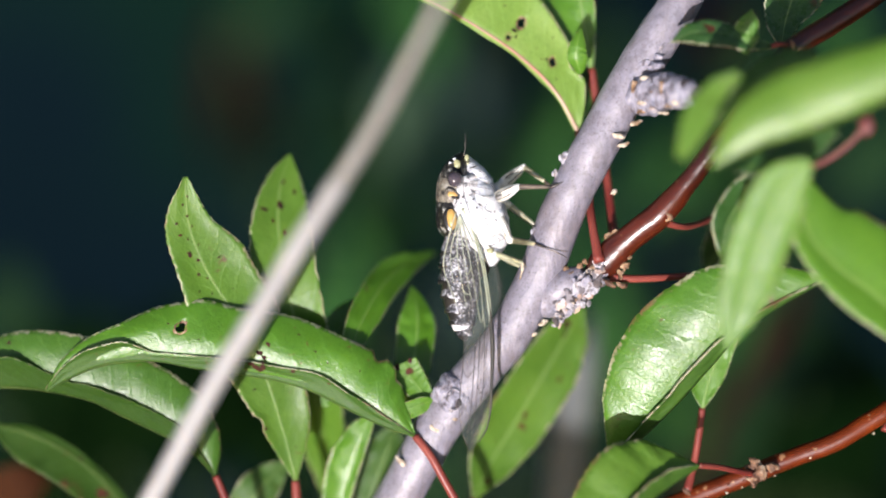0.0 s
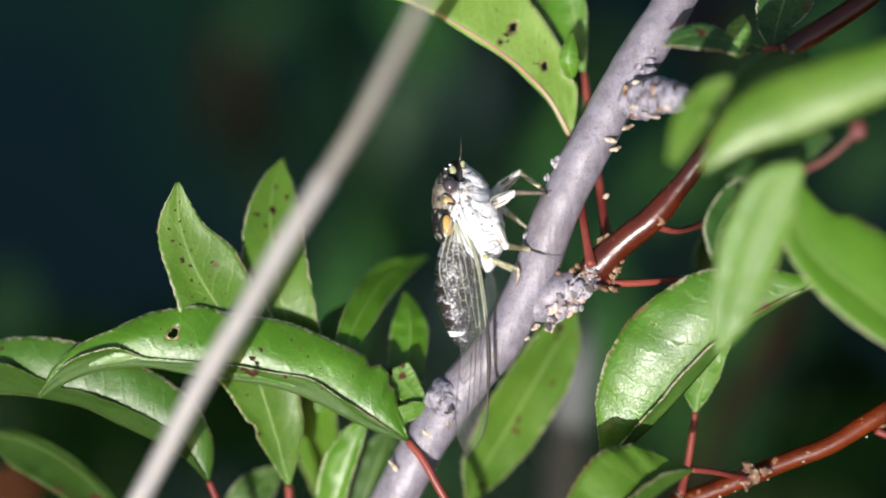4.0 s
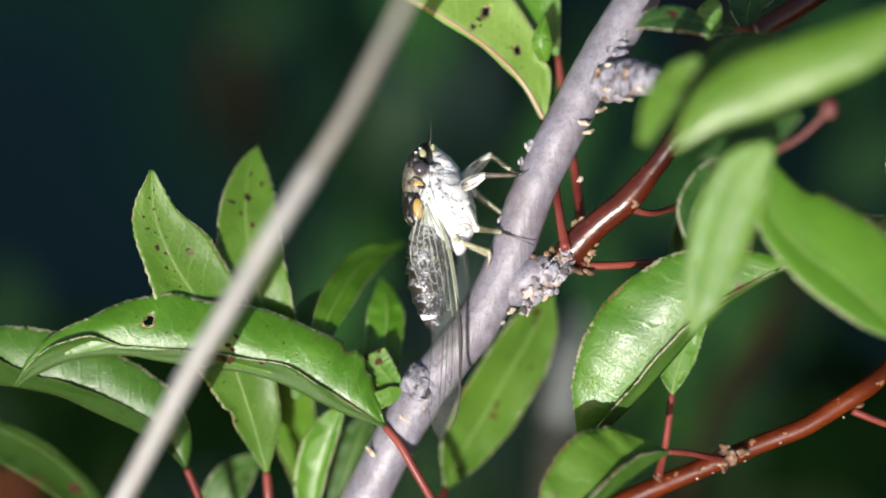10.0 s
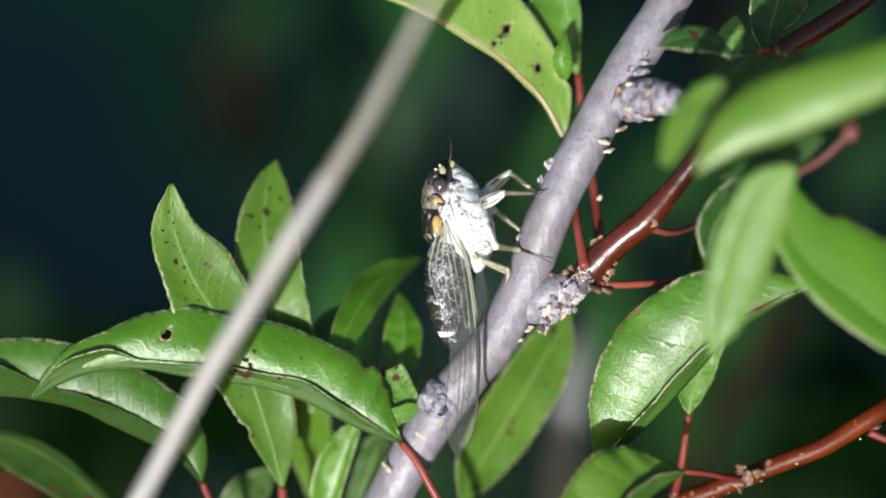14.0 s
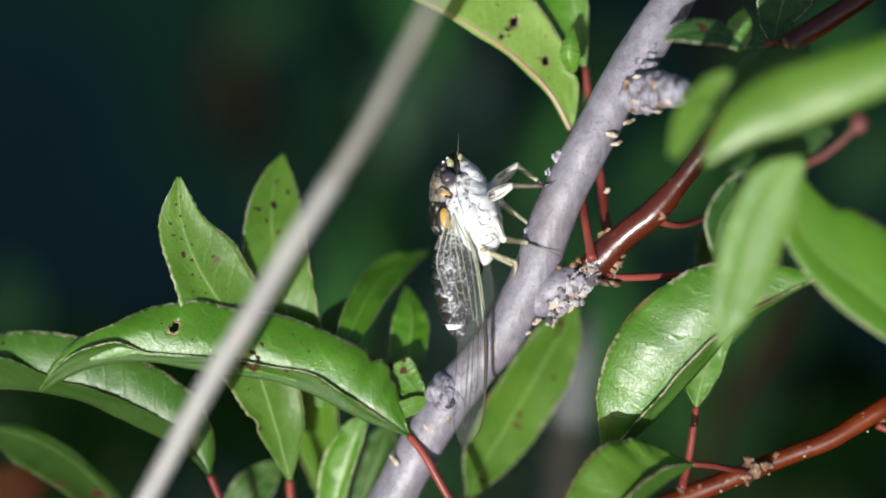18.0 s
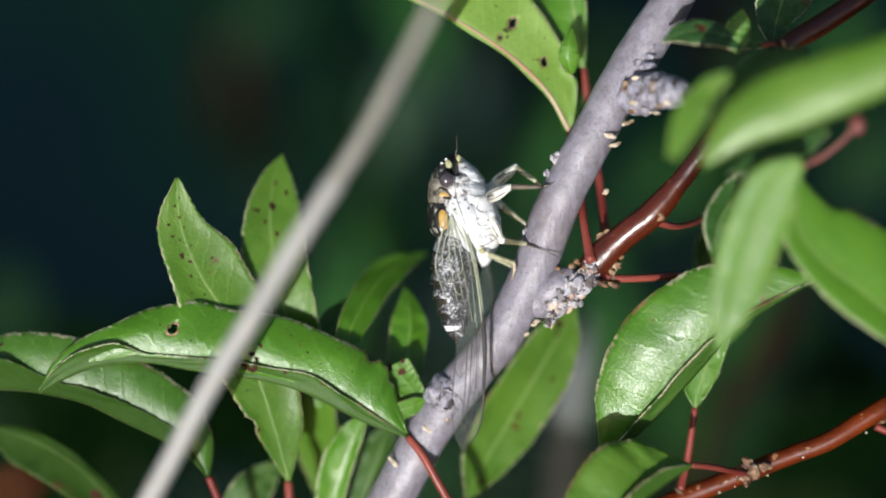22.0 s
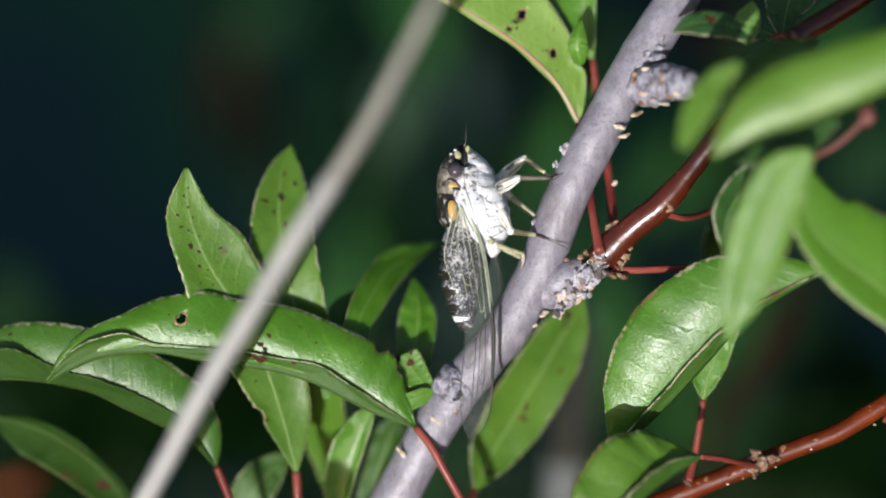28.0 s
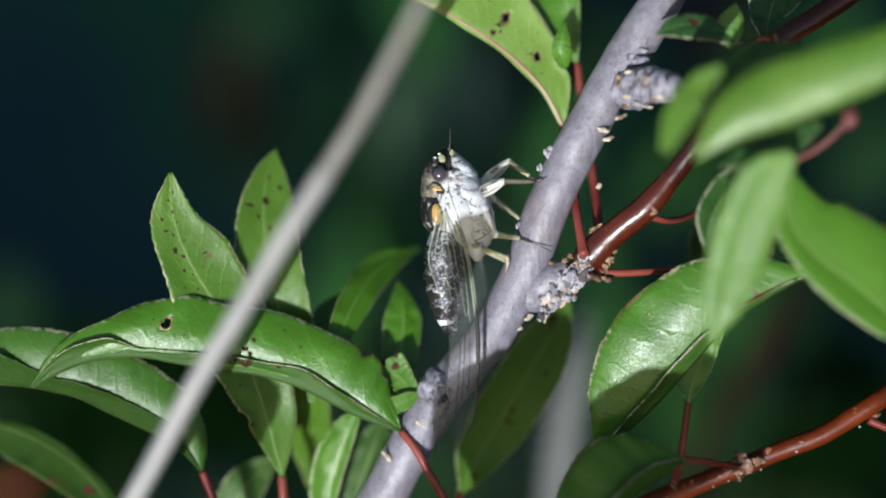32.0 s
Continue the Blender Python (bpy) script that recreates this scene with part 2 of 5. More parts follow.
OLIVE = m.m

m = Mat("cream_leg_cuticle")
c = m.ramp(m.noise(420, 4), [(0.33, (0.06, 0.055, 0.045)), (0.42, (0.56, 0.55, 0.46)), (0.58, (0.78, 0.78, 0.73))])
m.set(c, 0.35)
LEGCREAM = m.m

m = Mat("grey_seam")
m.set(m.ramp(m.noise(600, 3), [(0.3, (0.09, 0.09, 0.10)), (0.7, (0.26, 0.26, 0.25))]), 0.5)
SEAM = m.m

m = Mat("dark_leg_cuticle")
m.set(m.ramp(m.noise(420, 4), [(0.34, (0.03, 0.025, 0.02)), (0.62, (0.16, 0.13, 0.10))]), 0.35)
LEGDARK = m.m

m = Mat("olive_leg_cuticle")
m.set(m.ramp(m.noise(300, 4), [(0.34, (0.12, 0.11, 0.06)), (0.48, (0.34, 0.335, 0.20)), (0.66, (0.50, 0.50, 0.36))]), 0.35)
LEGOLIVE = m.m

m = Mat("clear_wing_membrane")
m.b.inputs["Base Color"].default_value = (0.75, 0.78, 0.74, 1)
m.b.inputs["Roughness"].default_value = 0.14
m.bump(m.noise(420, 3), 0.3, 0.0003)
clear = m.node("ShaderNodeBsdfTransparent")
thin = m.node("ShaderNodeMixShader")
thin.inputs[0].default_value = 0.045
m.link(clear.outputs[0], thin.inputs[1])
m.link(m.b.outputs[0], thin.inputs[2])
m.link(thin.outputs[0], m.out.inputs[0])
MEMBRANE = m.m

m = Mat("green_cream_vein")
m.set(m.ramp(m.noise(200, 3), [(0.3, (0.22, 0.25, 0.16)), (0.7, (0.44, 0.47, 0.36))]), 0.3)
VEIN = m.m
m = Mat("dark_vein")
m.set(m.ramp(m.noise(200, 3), [(0.3, (0.02, 0.02, 0.018)), (0.7, (0.07, 0.065, 0.05))]), 0.35)
VEINDARK = m.m

# the distance
# Soil colours cut far down to hold the shade of the growth above.
m = Mat("shade_toned_soil")
c = m.ramp(m.noise(3, 8, 0.6), [(0.3, (0.003, 0.007, 0.003)), (0.55, (0.005, 0.012, 0.004)), (0.75, (0.011, 0.011, 0.006))])
m.set(c, 0.95, spec=0.05)
m.bump(m.noise(30, 6), 0.8, 0.02)
SOIL = m.m

m = Mat("green_stem")
m.set(m.ramp(m.noise(90, 3), [(0.3, (0.03, 0.06, 0.015)), (0.7, (0.05, 0.09, 0.02))]), 0.6)
STEM = m.m

m = Mat("brown_bud_scale")
m.set(m.ramp(m.noise(600, 4), [(0.36, (0.05, 0.02, 0.012)), (0.55, (0.20, 0.11, 0.06)), (0.7, (0.42, 0.32, 0.22))]), 0.7)
m.bump(m.noise(1500), 0.6, 0.0004)
BUD = m.m

m = Mat("leaf_in_the_thicket")
m.set(m.ramp(m.noise(60, 4), [(0.3, (0.012, 0.050, 0.012)), (0.7, (0.026, 0.090, 0.018))]), 0.8, spec=0.1)
BUSH = m.m
# Thicket leaf again, its green cut to near black to stand for deep shade.
m = Mat("shade_toned_thicket_leaf")
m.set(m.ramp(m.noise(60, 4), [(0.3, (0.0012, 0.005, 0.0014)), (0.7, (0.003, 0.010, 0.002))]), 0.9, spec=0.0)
SHADEBUSH = m.m
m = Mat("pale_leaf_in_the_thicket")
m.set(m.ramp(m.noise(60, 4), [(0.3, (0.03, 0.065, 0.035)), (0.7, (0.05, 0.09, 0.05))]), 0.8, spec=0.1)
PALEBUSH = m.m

# The thicket's shade is painted in: dark base colour, no gloss.
m = Mat("shade_toned_thicket")
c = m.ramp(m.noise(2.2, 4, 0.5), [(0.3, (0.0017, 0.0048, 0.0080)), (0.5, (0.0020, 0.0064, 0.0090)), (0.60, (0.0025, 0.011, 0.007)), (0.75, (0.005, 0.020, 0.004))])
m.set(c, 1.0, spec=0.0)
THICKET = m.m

m = Mat("dead_brown_leaf")
m.set(m.ramp(m.noise(40, 4), [(0.3, (0.008, 0.002, 0.002)), (0.7, (0.014, 0.003, 0.003))]), 0.9, spec=0.0)
DEAD = m.m
m = Mat("rusty_fallen_leaf")
m.set(m.ramp(m.noise(40, 4), [(0.3, (0.022, 0.007, 0.002)), (0.7, (0.038, 0.013, 0.004))]), 0.8, spec=0.1)
RUST = m.m
m = Mat("dull_leaf_in_the_thicket")
m.set(m.ramp(m.noise(60, 4), [(0.3, (0.005, 0.020, 0.007)), (0.7, (0.011, 0.036, 0.010))]), 0.8, spec=0.1)
MIDBUSH = m.m
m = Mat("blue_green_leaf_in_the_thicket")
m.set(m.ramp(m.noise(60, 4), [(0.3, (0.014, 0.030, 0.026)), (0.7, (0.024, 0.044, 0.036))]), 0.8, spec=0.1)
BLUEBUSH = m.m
m = Mat("dead_twig_bark")
m.set(m.ramp(m.noise(80, 4), [(0.3, (0.010, 0.0045, 0.003)), (0.7, (0.022, 0.008, 0.005))]), 0.8, spec=0.1)
DEADTWIG = m.m
m = Mat("weathered_grey_stick")
m.set(m.ramp(m.noise(80, 4, 0.6, m.stretch(6, 6, 1)), [(0.3, (0.085, 0.095, 0.09)), (0.7, (0.135, 0.145, 0.135))]), 0.7)
GREYWOOD = m.m


# ---- building tools ----
def at(p):
    """A place in the world from millimetres in the plan."""
    return AIM + TIP @ (Vector(p) * MM)


def level(x, y, z):
    """Plan millimetres of a place given in upright millimetres from the aim."""
    return tuple(TIP.inverted() @ Vector((x, y, z)))


def glide(ctrl, n):
    """n + 1 points along a smooth curve through the control points (tuples or numbers)."""
    c = [Vector(p) if hasattr(p, "__len__") else Vector((p, 0, 0)) for p in ctrl]
    c = [c[0] * 2 - c[1]] + c + [c[-1] * 2 - c[-2]]
    out = []
    k = len(c) - 3
    for i in range(n + 1):
        s = i / n * k
        j = min(int(s), k - 1)
        f = s - j
        a, b, d, e = c[j], c[j + 1], c[j + 2], c[j + 3]
        p, q, r = [max(w.length, 1e-6) ** 0.5 for w in (b - a, d - b, e - d)]
        m1 = (d - b) + q * ((b - a) / p - (d - a) / (p + q))
        m2 = (d - b) + q * ((e - d) / r - (e - b) / (q + r))
        out.append(b * (2 * f ** 3 - 3 * f * f + 1) + m1 * (f ** 3 - 2 * f * f + f) + d * (3 * f * f - 2 * f ** 3) + m2 * (f ** 3 - f * f))
    return out


def glide1(ctrl, n):
    return [v.x for v in glide(list(ctrl), n)]


class Soup:
    """Vertices and faces of one mesh, in plan millimetres."""

    def __init__(self):
        self.v, self.f, self.uv, self.mi = [], [], {}, []

    def add(self, verts, faces, mi=0):
        k = len(self.v)
        self.v += [Vector(p) for p in verts]
        self.f += [tuple(i + k for i in q) for q in faces]
        self.mi += [mi] * len(faces)
        return k

    def tube(self, ctrl, radii, n=24, ring=10, rough=0.0, freq=0.5, flat=(1.0, 1.0), side=(0, 1, 0), smoothcap=True, mi=0):
        """A round or oval rod along a smooth curve; flat scales its two cross axes (side axis first)."""
        pts = glide(ctrl, n)
        rr = glide1(radii, n) if hasattr(radii, "__len__") else [radii] * (n + 1)
        sd = Vector(side)
        verts, faces = [], []
        for i, p in enumerate(pts):
            t = (pts[min(i + 1, n)] - pts[max(i - 1, 0)]).normalized()
            a = sd - t * sd.dot(t)
            if a.length < 1e-4:
                a = t.orthogonal()
            a.normalize()
            b = t.cross(a)
            for k in range(ring):
                w = 2 * math.pi * k / ring
                r = max(rr[i], 0.001)
                q = a * math.cos(w) * flat[0] + b * math.sin(w) * flat[1]
                if rough:
                    r *= 1 + rough * noise.noise((p + q * r) * freq)
                verts.append(p + q * r)
        for i in range(n):
            for k in range(ring):
                k2 = (k + 1) % ring
                faces.append((i * ring + k, i * ring + k2, (i + 1) * ring + k2, (i + 1) * ring + k))
        e0, e1 = len(verts), len(verts) + 1
        verts += [pts[0], pts[-1]]
        for k in range(ring):
            k2 = (k + 1) % ring
            faces.append((e0, k2, k))
            faces.append((e1, n * ring + k, n * ring + k2))
        self.add(verts, faces, mi)
        return self

    def blob(self, c, r, axes=None, seg=14, rings=9, rough=0.0, freq=1.0, mi=0):
        """An oval lump; r is three half axes along axes (default x, y, z)."""
        ax = [Vector(a).normalized() for a in axes] if axes else [Vector((1, 0, 0)), Vector((0, 1, 0)), Vector((0, 0, 1))]
        c = Vector(c)
        verts, faces = [], []
        for i in range(rings + 1):
            th = math.pi * i / rings
            for k in range(seg):
                ph = 2 * math.pi * k / seg
                d = (math.sin(th) * math.cos(ph), math.sin(th) * math.sin(ph), math.cos(th))
                off = sum((ax[j] * d[j] * r[j] for j in range(3)), Vector())
                if rough:
                    off *= 1 + rough * noise.noise((c + off) * freq)
                verts.append(c + off)
        for i in range(rings):
            for k in range(seg):
                k2 = (k + 1) % seg
                faces.append((i * seg + k, (i + 1) * seg + k, (i + 1) * seg + k2, i * seg + k2))
        self.add(verts, faces, mi)
        return self


def part(name, soup, material, parent=None, label="", smooth=True):
    """Links a soup as one mesh object; its thing's base is the origin of its parts."""
    top = parent
    while top is not None and top.parent is not None:
        top = top.parent
    base = Vector(top["base"]) if top is not None else AIM
    me = bpy.data.meshes.new(name)
    me.from_pydata([at(p) - base for p in soup.v], [], soup.f)
    for mt in material if isinstance(material, (list, tuple)) else (material,):
        me.materials.append(mt)
    me.polygons.foreach_set("material_index", soup.mi)
    if smooth:
        me.polygons.foreach_set("use_smooth", [True] * len(me.polygons))
    if soup.uv:
        lay = me.uv_layers.new(name="UVMap")
        vi = np.zeros(len(me.loops), dtype=np.int32)
        me.loops.foreach_get("vertex_index", vi)
        tab = np.array([soup.uv.get(i, (0, 0)) for i in range(len(soup.v))], dtype=np.float32)
        lay.data.foreach_set("uv", tab[vi].ravel())
    me.update()
    ob = new(name, me)
    if parent is not None:
        ob.parent = parent
    else:
        ob.location = AIM
    if label:
        ob["label"] = label
    return ob


def thing(name, base, label, category, group=""):
    """An empty at the thing's base, which carries its parts."""
    ob = new(name)
    ob.empty_display_size = 0.005
    b = at(base)
    ob["base"] = tuple(b)
    ob.location = b
    return tagged(ob, label, category, group)


def blade(mid, wl, wr, dl, dr, n=84, k=7, bulge=0.12, teeth=64, tooth=0.26, ripple=0.35, holes=(), bites=(), thick=0.28, seed=0.0, wave=0.12):
    """A leaf blade round a midrib from base to tip. wl, wr: widths of its two halves; dl, dr: the ways they spread (one, or base and tip);
    holes: (along, across, half length, half breadth); bites: (along, side, half length, depth left)."""
    pts = glide(mid, n)
    wl, wr = glide1(wl, n), glide1(wr, n)
    grid, uvs, nor = [], [], []
    for i, p in enumerate(pts):
        t = (pts[min(i + 1, n)] - pts[max(i - 1, 0)]).normalized()
        row, ruv, rn = [], [], []
        u = i / n
        sides = []
        for d, w, sg in ((dl, wl[i], -1), (dr, wr[i], 1)):
            d = Vector(d[0]).lerp(Vector(d[1]), u) if hasattr(d[0], "__len__") else Vector(d)
            d = (d - t * d.dot(t)).normalized()
            w = max(w, 0.02)
            for bu, bs, bl, bd in bites:
                if bs == sg and abs(u - bu) < bl:
                    w *= bd + (1 - bd) * (abs(u - bu) / bl) ** 1.5
            if teeth:
                w += tooth * (1 - ((u * teeth + seed) % 1.0)) * min(1, w * 0.5)
            sides.append((d, w))
        nl = t.cross(sides[0][0]).normalized() * -1
        nr = t.cross(sides[1][0]).normalized()
        for j in range(-k, k + 1):
            d, w = sides[0] if j < 0 else sides[1]
            s = abs(j) / k
            nn = (nl if j < 0 else nr) if j else (nl + nr).normalized()
            q = p + d * (w * s)
            lift = bulge * w * (s - s * s) * 2 + ripple * s * noise.noise(Vector((u * 9 + seed * 7, j * 0.22, seed))) + wave * min(1, w * 0.16) * s * math.sin(u * 40 - s * 3)
            q = q + nn * lift
            row.append(q)
            ruv.append((u, 0.5 + 0.5 * j / k))
            rn.append(nn)
        grid.append(row)
        uvs.append(ruv)
        nor.append(rn)
    m2 = 2 * k + 1
    top = [q for r in grid for q in r]
    bot = [q - nn * thick for r, rr in zip(grid, nor) for q, nn in zip(r, rr)]
    uvf = [x for r in uvs for x in r]
    keep = []
    for i in range(n):
        for j in range(m2 - 1):
            u, v = (i + 0.5) / n, (j + 0.5 - k) / k
            if any(((u - hu) / ha) ** 2 + ((v - hv) / hb) ** 2 < 1 for hu, hv, ha, hb in holes):
                continue
            keep.append((i * m2 + j, i * m2 + j + 1, (i + 1) * m2 + j + 1, (i + 1) * m2 + j))
    tot = len(top)
    s = Soup()
    s.add(top + bot, keep, 0)
    s.f += [tuple(x + tot for x in reversed(q)) for q in keep]
    s.mi += [1] * len(keep)
    edges = {}
    for q in keep:
        for a, b in zip(q, q[1:] + q[:1]):
            edges[(a, b)] = 1
    for a, b in edges:
        if (b, a) not in edges:
            s.f.append((b, a, a + tot, b + tot))
            s.mi.append(1)
    s.uv = {i: x for i, x in enumerate(uvf + uvf)}
    s.grid, s.nor, s.k, s.thick = grid, nor, k, thick
    return s


def blight(s, spots, holes, flip):
    """Brown patches lying on a blade: irregular spots (along, across, radius) and rims round its holes."""
    o = Soup()
    n = len(s.grid) - 1
    rnd = random.Random(len(spots) * 7 + len(holes))

    def on(u, v):
        fi, fj = min(max(u, 0), 1) * n, (min(max(v, -1), 1) + 1) * s.k
        i, j = min(int(fi), n - 1), min(int(fj), 2 * s.k - 1)
        a, b = fi - i, fj - j
        p = s.grid[i][j].lerp(s.grid[i][j + 1], b).lerp(s.grid[i + 1][j].lerp(s.grid[i + 1][j + 1], b), a)
        return p, s.nor[i][j]

    for u, v, r in spots:
        p, nn = on(u, v)
        t = (on(u + 0.01, v)[0] - on(u - 0.01, v)[0]).normalized()
        b = nn.cross(t)
        lift = -(s.thick + 0.04) if flip != (r < 0) else 0.04
        r = abs(r)
        e = rnd.uniform(0.6, 1.5)
        ring = [p + nn * lift + (t * math.cos(w) * e + b * math.sin(w) / e) * r * 0.62 * rnd.uniform(0.5, 1.3) for w in [i * math.pi / 5.5 for i in range(11)]]
        o.add([p + nn * lift * 1.3] + ring, [(0, i + 1, (i + 1) % 11 + 1) for i in range(11)])
    for u, v, ha, hb in holes:
        verts = []
        for f in (0.95, 1.25):
            for i in range(16):
                w = i * math.pi / 8
                g = f * (rnd.uniform(0.85, 1.2) if f > 1 else 1)
                p, nn = on(u + math.cos(w) * ha * g, v + math.sin(w) * hb * g)
                verts.append(p + nn * (-(s.thick + 0.05) if flip else 0.05))
        o.add(verts, [(i, (i + 1) % 16, (i + 1) % 16 + 16, i + 16) for i in range(16)])
    return o


FAR = (0, 1, 0)


def leaf(tree, mid, wl, wr, dl, dr, label, stalk=None, mats=(LEAF, LEAF_UNDER), sr=0.5, spots=(), rib=0.0, ribmat=None, stalkmat=None, **more):
    """A leaf of the tree: the blade, with its stalk as a part of it."""
    s = blade(mid, wl, wr, dl, dr, **more)
    half = len(s.uv) // 2
    if sum(s.v[i].y - s.v[i + half].y for i in range(half)) > 0:
        mats = (mats[1], mats[0])
        flip = True
    else:
        flip = False
    ob = part("leaf", s, mats, tree, label)
    if spots:
        tagged(part("blight", blight(s, spots, (), flip), BLIGHT, ob, "dark red-brown blight"), kind="stuff")
    for hole in more.get("holes", ()):
        part("hole_rim", blight(s, (), (hole,), flip), RUSTY, ob, "dry tan rim round a hole")
    if rib:
        n, k = len(s.grid) - 1, s.k
        line = [s.grid[i][k] + s.nor[i][k] * ((-s.thick - rib * 0.1) if flip else rib * 0.1) for i in range(0, n - 3, 4)]
        part("midrib", Soup().tube(line, [rib, rib * 0.8, rib * 0.6, rib * 0.4, rib * 0.15], len(line) * 2, 6), ribmat or RIB, ob, "raised pale midrib")
    if stalk:
        part("leaf_stalk", Soup().tube(stalk, [sr * 1.1, sr * 0.85, sr * 0.85, sr * 0.8], 24, 9), stalkmat or STALKLET, ob)
    return ob


# ---- ground and distance ----
g = Soup()
R = 400000.0
g.add([level(-R, -R, -1200), level(R, -R, -1200), level(R, R, -1200), level(-R, R, -1200)], [(0, 1, 2, 3)])
tagged(part("ground", g, SOIL, smooth=False), "grassy soil under the shrubs, coloured as if shaded", "ground", kind="structure")

g = Soup()
cols, lines = 48, 16
for i in range(cols + 1):
    for j in range(lines + 1):
        x = (i / cols - 0.5) * 7000
        z = -1220 + j / lines * 3600
        y = 1250 + 0.00004 * x * x + 180 * noise.noise(Vector((x * 0.0012, z * 0.0012, 3))) + 60 * noise.noise(Vector((x * 0.005, z * 0.005, 9)))
        g.v.append(Vector(level(x, y, z)))
for i in range(cols):
    for j in range(lines):
        a = i * (lines + 1) + j
        g.f.append((a, a + lines + 1, a + lines + 2, a + 1))
g.mi = [0] * len(g.f)
tagged(part("backdrop", g, THICKET), "blue-green thicket far behind the tree, shade painted into its colour", "backdrop", kind="structure")

# ---- the tree branch ----
tree = thing("fruit_tree", level(-420, 60, -1200), "fruit tree branch with grey bark, red twigs and glossy leaves", "tree")
limb = part("main_branch", Soup().tube([level(-420, 60, -1210), level(-330, 40, -800), level(-140, 5, -300)] + [(-18.69, 12.62, -56.64), (-8.33, 6.17, -37.08), (-4.22, 4.15, -29.12), (0.49, 3.09, -21.34), (7.49, 1.79, -12.64), (12.11, 0.62, -3.93), (15.65, -0.63, 6.07), (20.35, -1.91, 15.58), (25.57, -2.22, 25.09), (31.64, -2.62, 34.97), (37.04, -1.93, 44.59), (44.01, 2.2, 59.72)],
            [11, 9, 6, 4.2] + [3.36, 3.28, 3.2, 3.12, 3.12, 3.12, 3.12, 3.12, 2.96, 2.72, 2.24], 170, 22, 0.05, 0.3), BARK, tree, "smooth lilac-grey bark with fine dark flecks")
part("broken_stub", Soup().tube([(23.94, -2.65, 20.53), (25.13, -3.6, 21.1), (26.17, -4.31, 21.52), (27.21, -5.01, 21.78), (28.3, -5.92, 22.03), (29.3, -7.2, 22.1), (30.3, -8.2, 22.0), (31.3, -9.4, 21.8), (32.2, -10.8, 21.5), (33.0, -12, 21.2)], [1.12, 2.08, 2.8, 3.0, 2.7, 2.7, 2.35, 2.3, 1.8, 1.2], 70, 24, 0.13, 0.9), STUBBARK, limb, "short broken-off side shoot with flaking bark")
part("pruning_scar", Soup().blob((-0.24, 1, -20.63), (2.6, 2.0, 2.9), ((0.8, 0, 0.6), FAR, (-0.6, 0, 0.8)), 30, 20, 0.28, 0.8), STUBBARK, limb, "round healed scar where a shoot was lost")
for r, w0, w1 in ((1.0, 0.6, 4.4), (1.7, 2.0, 5.6)):
    ring = [Vector((0.16, -0.55, -20.68)) + Vector((0.85 * r * math.cos(w) + 0.2 * math.sin(3 * w), -0.3 * (2.0 - r), 1.1 * r * math.sin(w))) for w in [w0 + (w1 - w0) * q / 9 for q in range(10)]]
    part("scar_ring", Soup().tube(ring, [0.06, 0.2, 0.26, 0.2, 0.06], 40, 8, 0.9, 1.8), SCALY, limb)
part("scar_heart", Soup().blob((0.8, -0.5, -21.64), (0.5, 0.3, 0.7), None, 12, 8, 0.7, 1.4), BLACKWOOD, limb)
part("fork_swelling", Soup().tube([(10.54, 1.8, -7.49), (13.32, 0.9, -6.66), (15.67, -0.2, -5.36), (17.55, -0.9, -4.23), (18.8, -1.2, -3.27)], [2.08, 2.88, 2.88, 2.4, 1.6], 30, 20, 0.08, 0.6), BARK, limb, "smooth swollen bark where the shoot forks off")
part("spur_base", Soup().tube([(12.08, 0.07, -8.32), (15.22, -1.25, -7.09), (17.56, -2.04, -5.64), (19.95, -1.86, -3.9), (21.32, -1.61, -2.31)], [0.8, 1.2, 1.45, 1.55, 1.8], 26, 16, 0.35, 1.1), STUBBARK, limb, "knobbly scaly collar at the fork")
rnd = random.Random(4)
for p, r, mt in (((14.6, -2.32, -7.94), 1.15, SCALY), ((15.96, -2.12, -8.74), 1.5, SCALY), ((17.27, -2.96, -7.21), 1.2, SCALY), ((18.38, -2.91, -6.42), 1.0, SCALY), ((18.47, -3.97, -4.03), 1.5, SCALY),
                 ((17.88, -3.33, -7.51), 1.2, SCALY), ((17.7, -3.55, -5.61), 0.9, SCALY), ((16.67, -2.33, -3.25), 1.0, RUSTY), ((15.91, -1.75, -2.62), 0.8, RUSTY), ((17.62, -2.31, -2.14), 0.9, RUSTY), ((18.58, -2.23, -1.51), 0.8, RUSTY),
                 ((19.43, -3.69, -5.29), 0.9, RUSTY), ((20.36, -4.02, -4.66), 0.7, RUSTY), ((19.77, -3.42, -2.29), 1.0, RUSTY), ((16.18, -2.61, -4.2), 0.7, RUSTY), ((19.08, -1.85, -7.39), 0.7, SCALY), ((17.42, -1.64, -8.43), 0.7, SCALY),
                 ((17.08, -3.48, -4.03), 0.7, SCALY)):
    w = rnd.uniform(0, 3.1)
    r *= 0.5
    mt = STUBBARK if mt == SCALY and rnd.random() < 0.4 else mt
    part("bud_scale", Soup().blob(p, (r * 1.1, r * 0.7, r * 0.8), ((math.cos(w), rnd.uniform(-0.4, 0.4), math.sin(w)), FAR, (-math.sin(w), 0, math.cos(w))), 18, 12, 0.95, 1.5), mt, limb)
s = Soup()
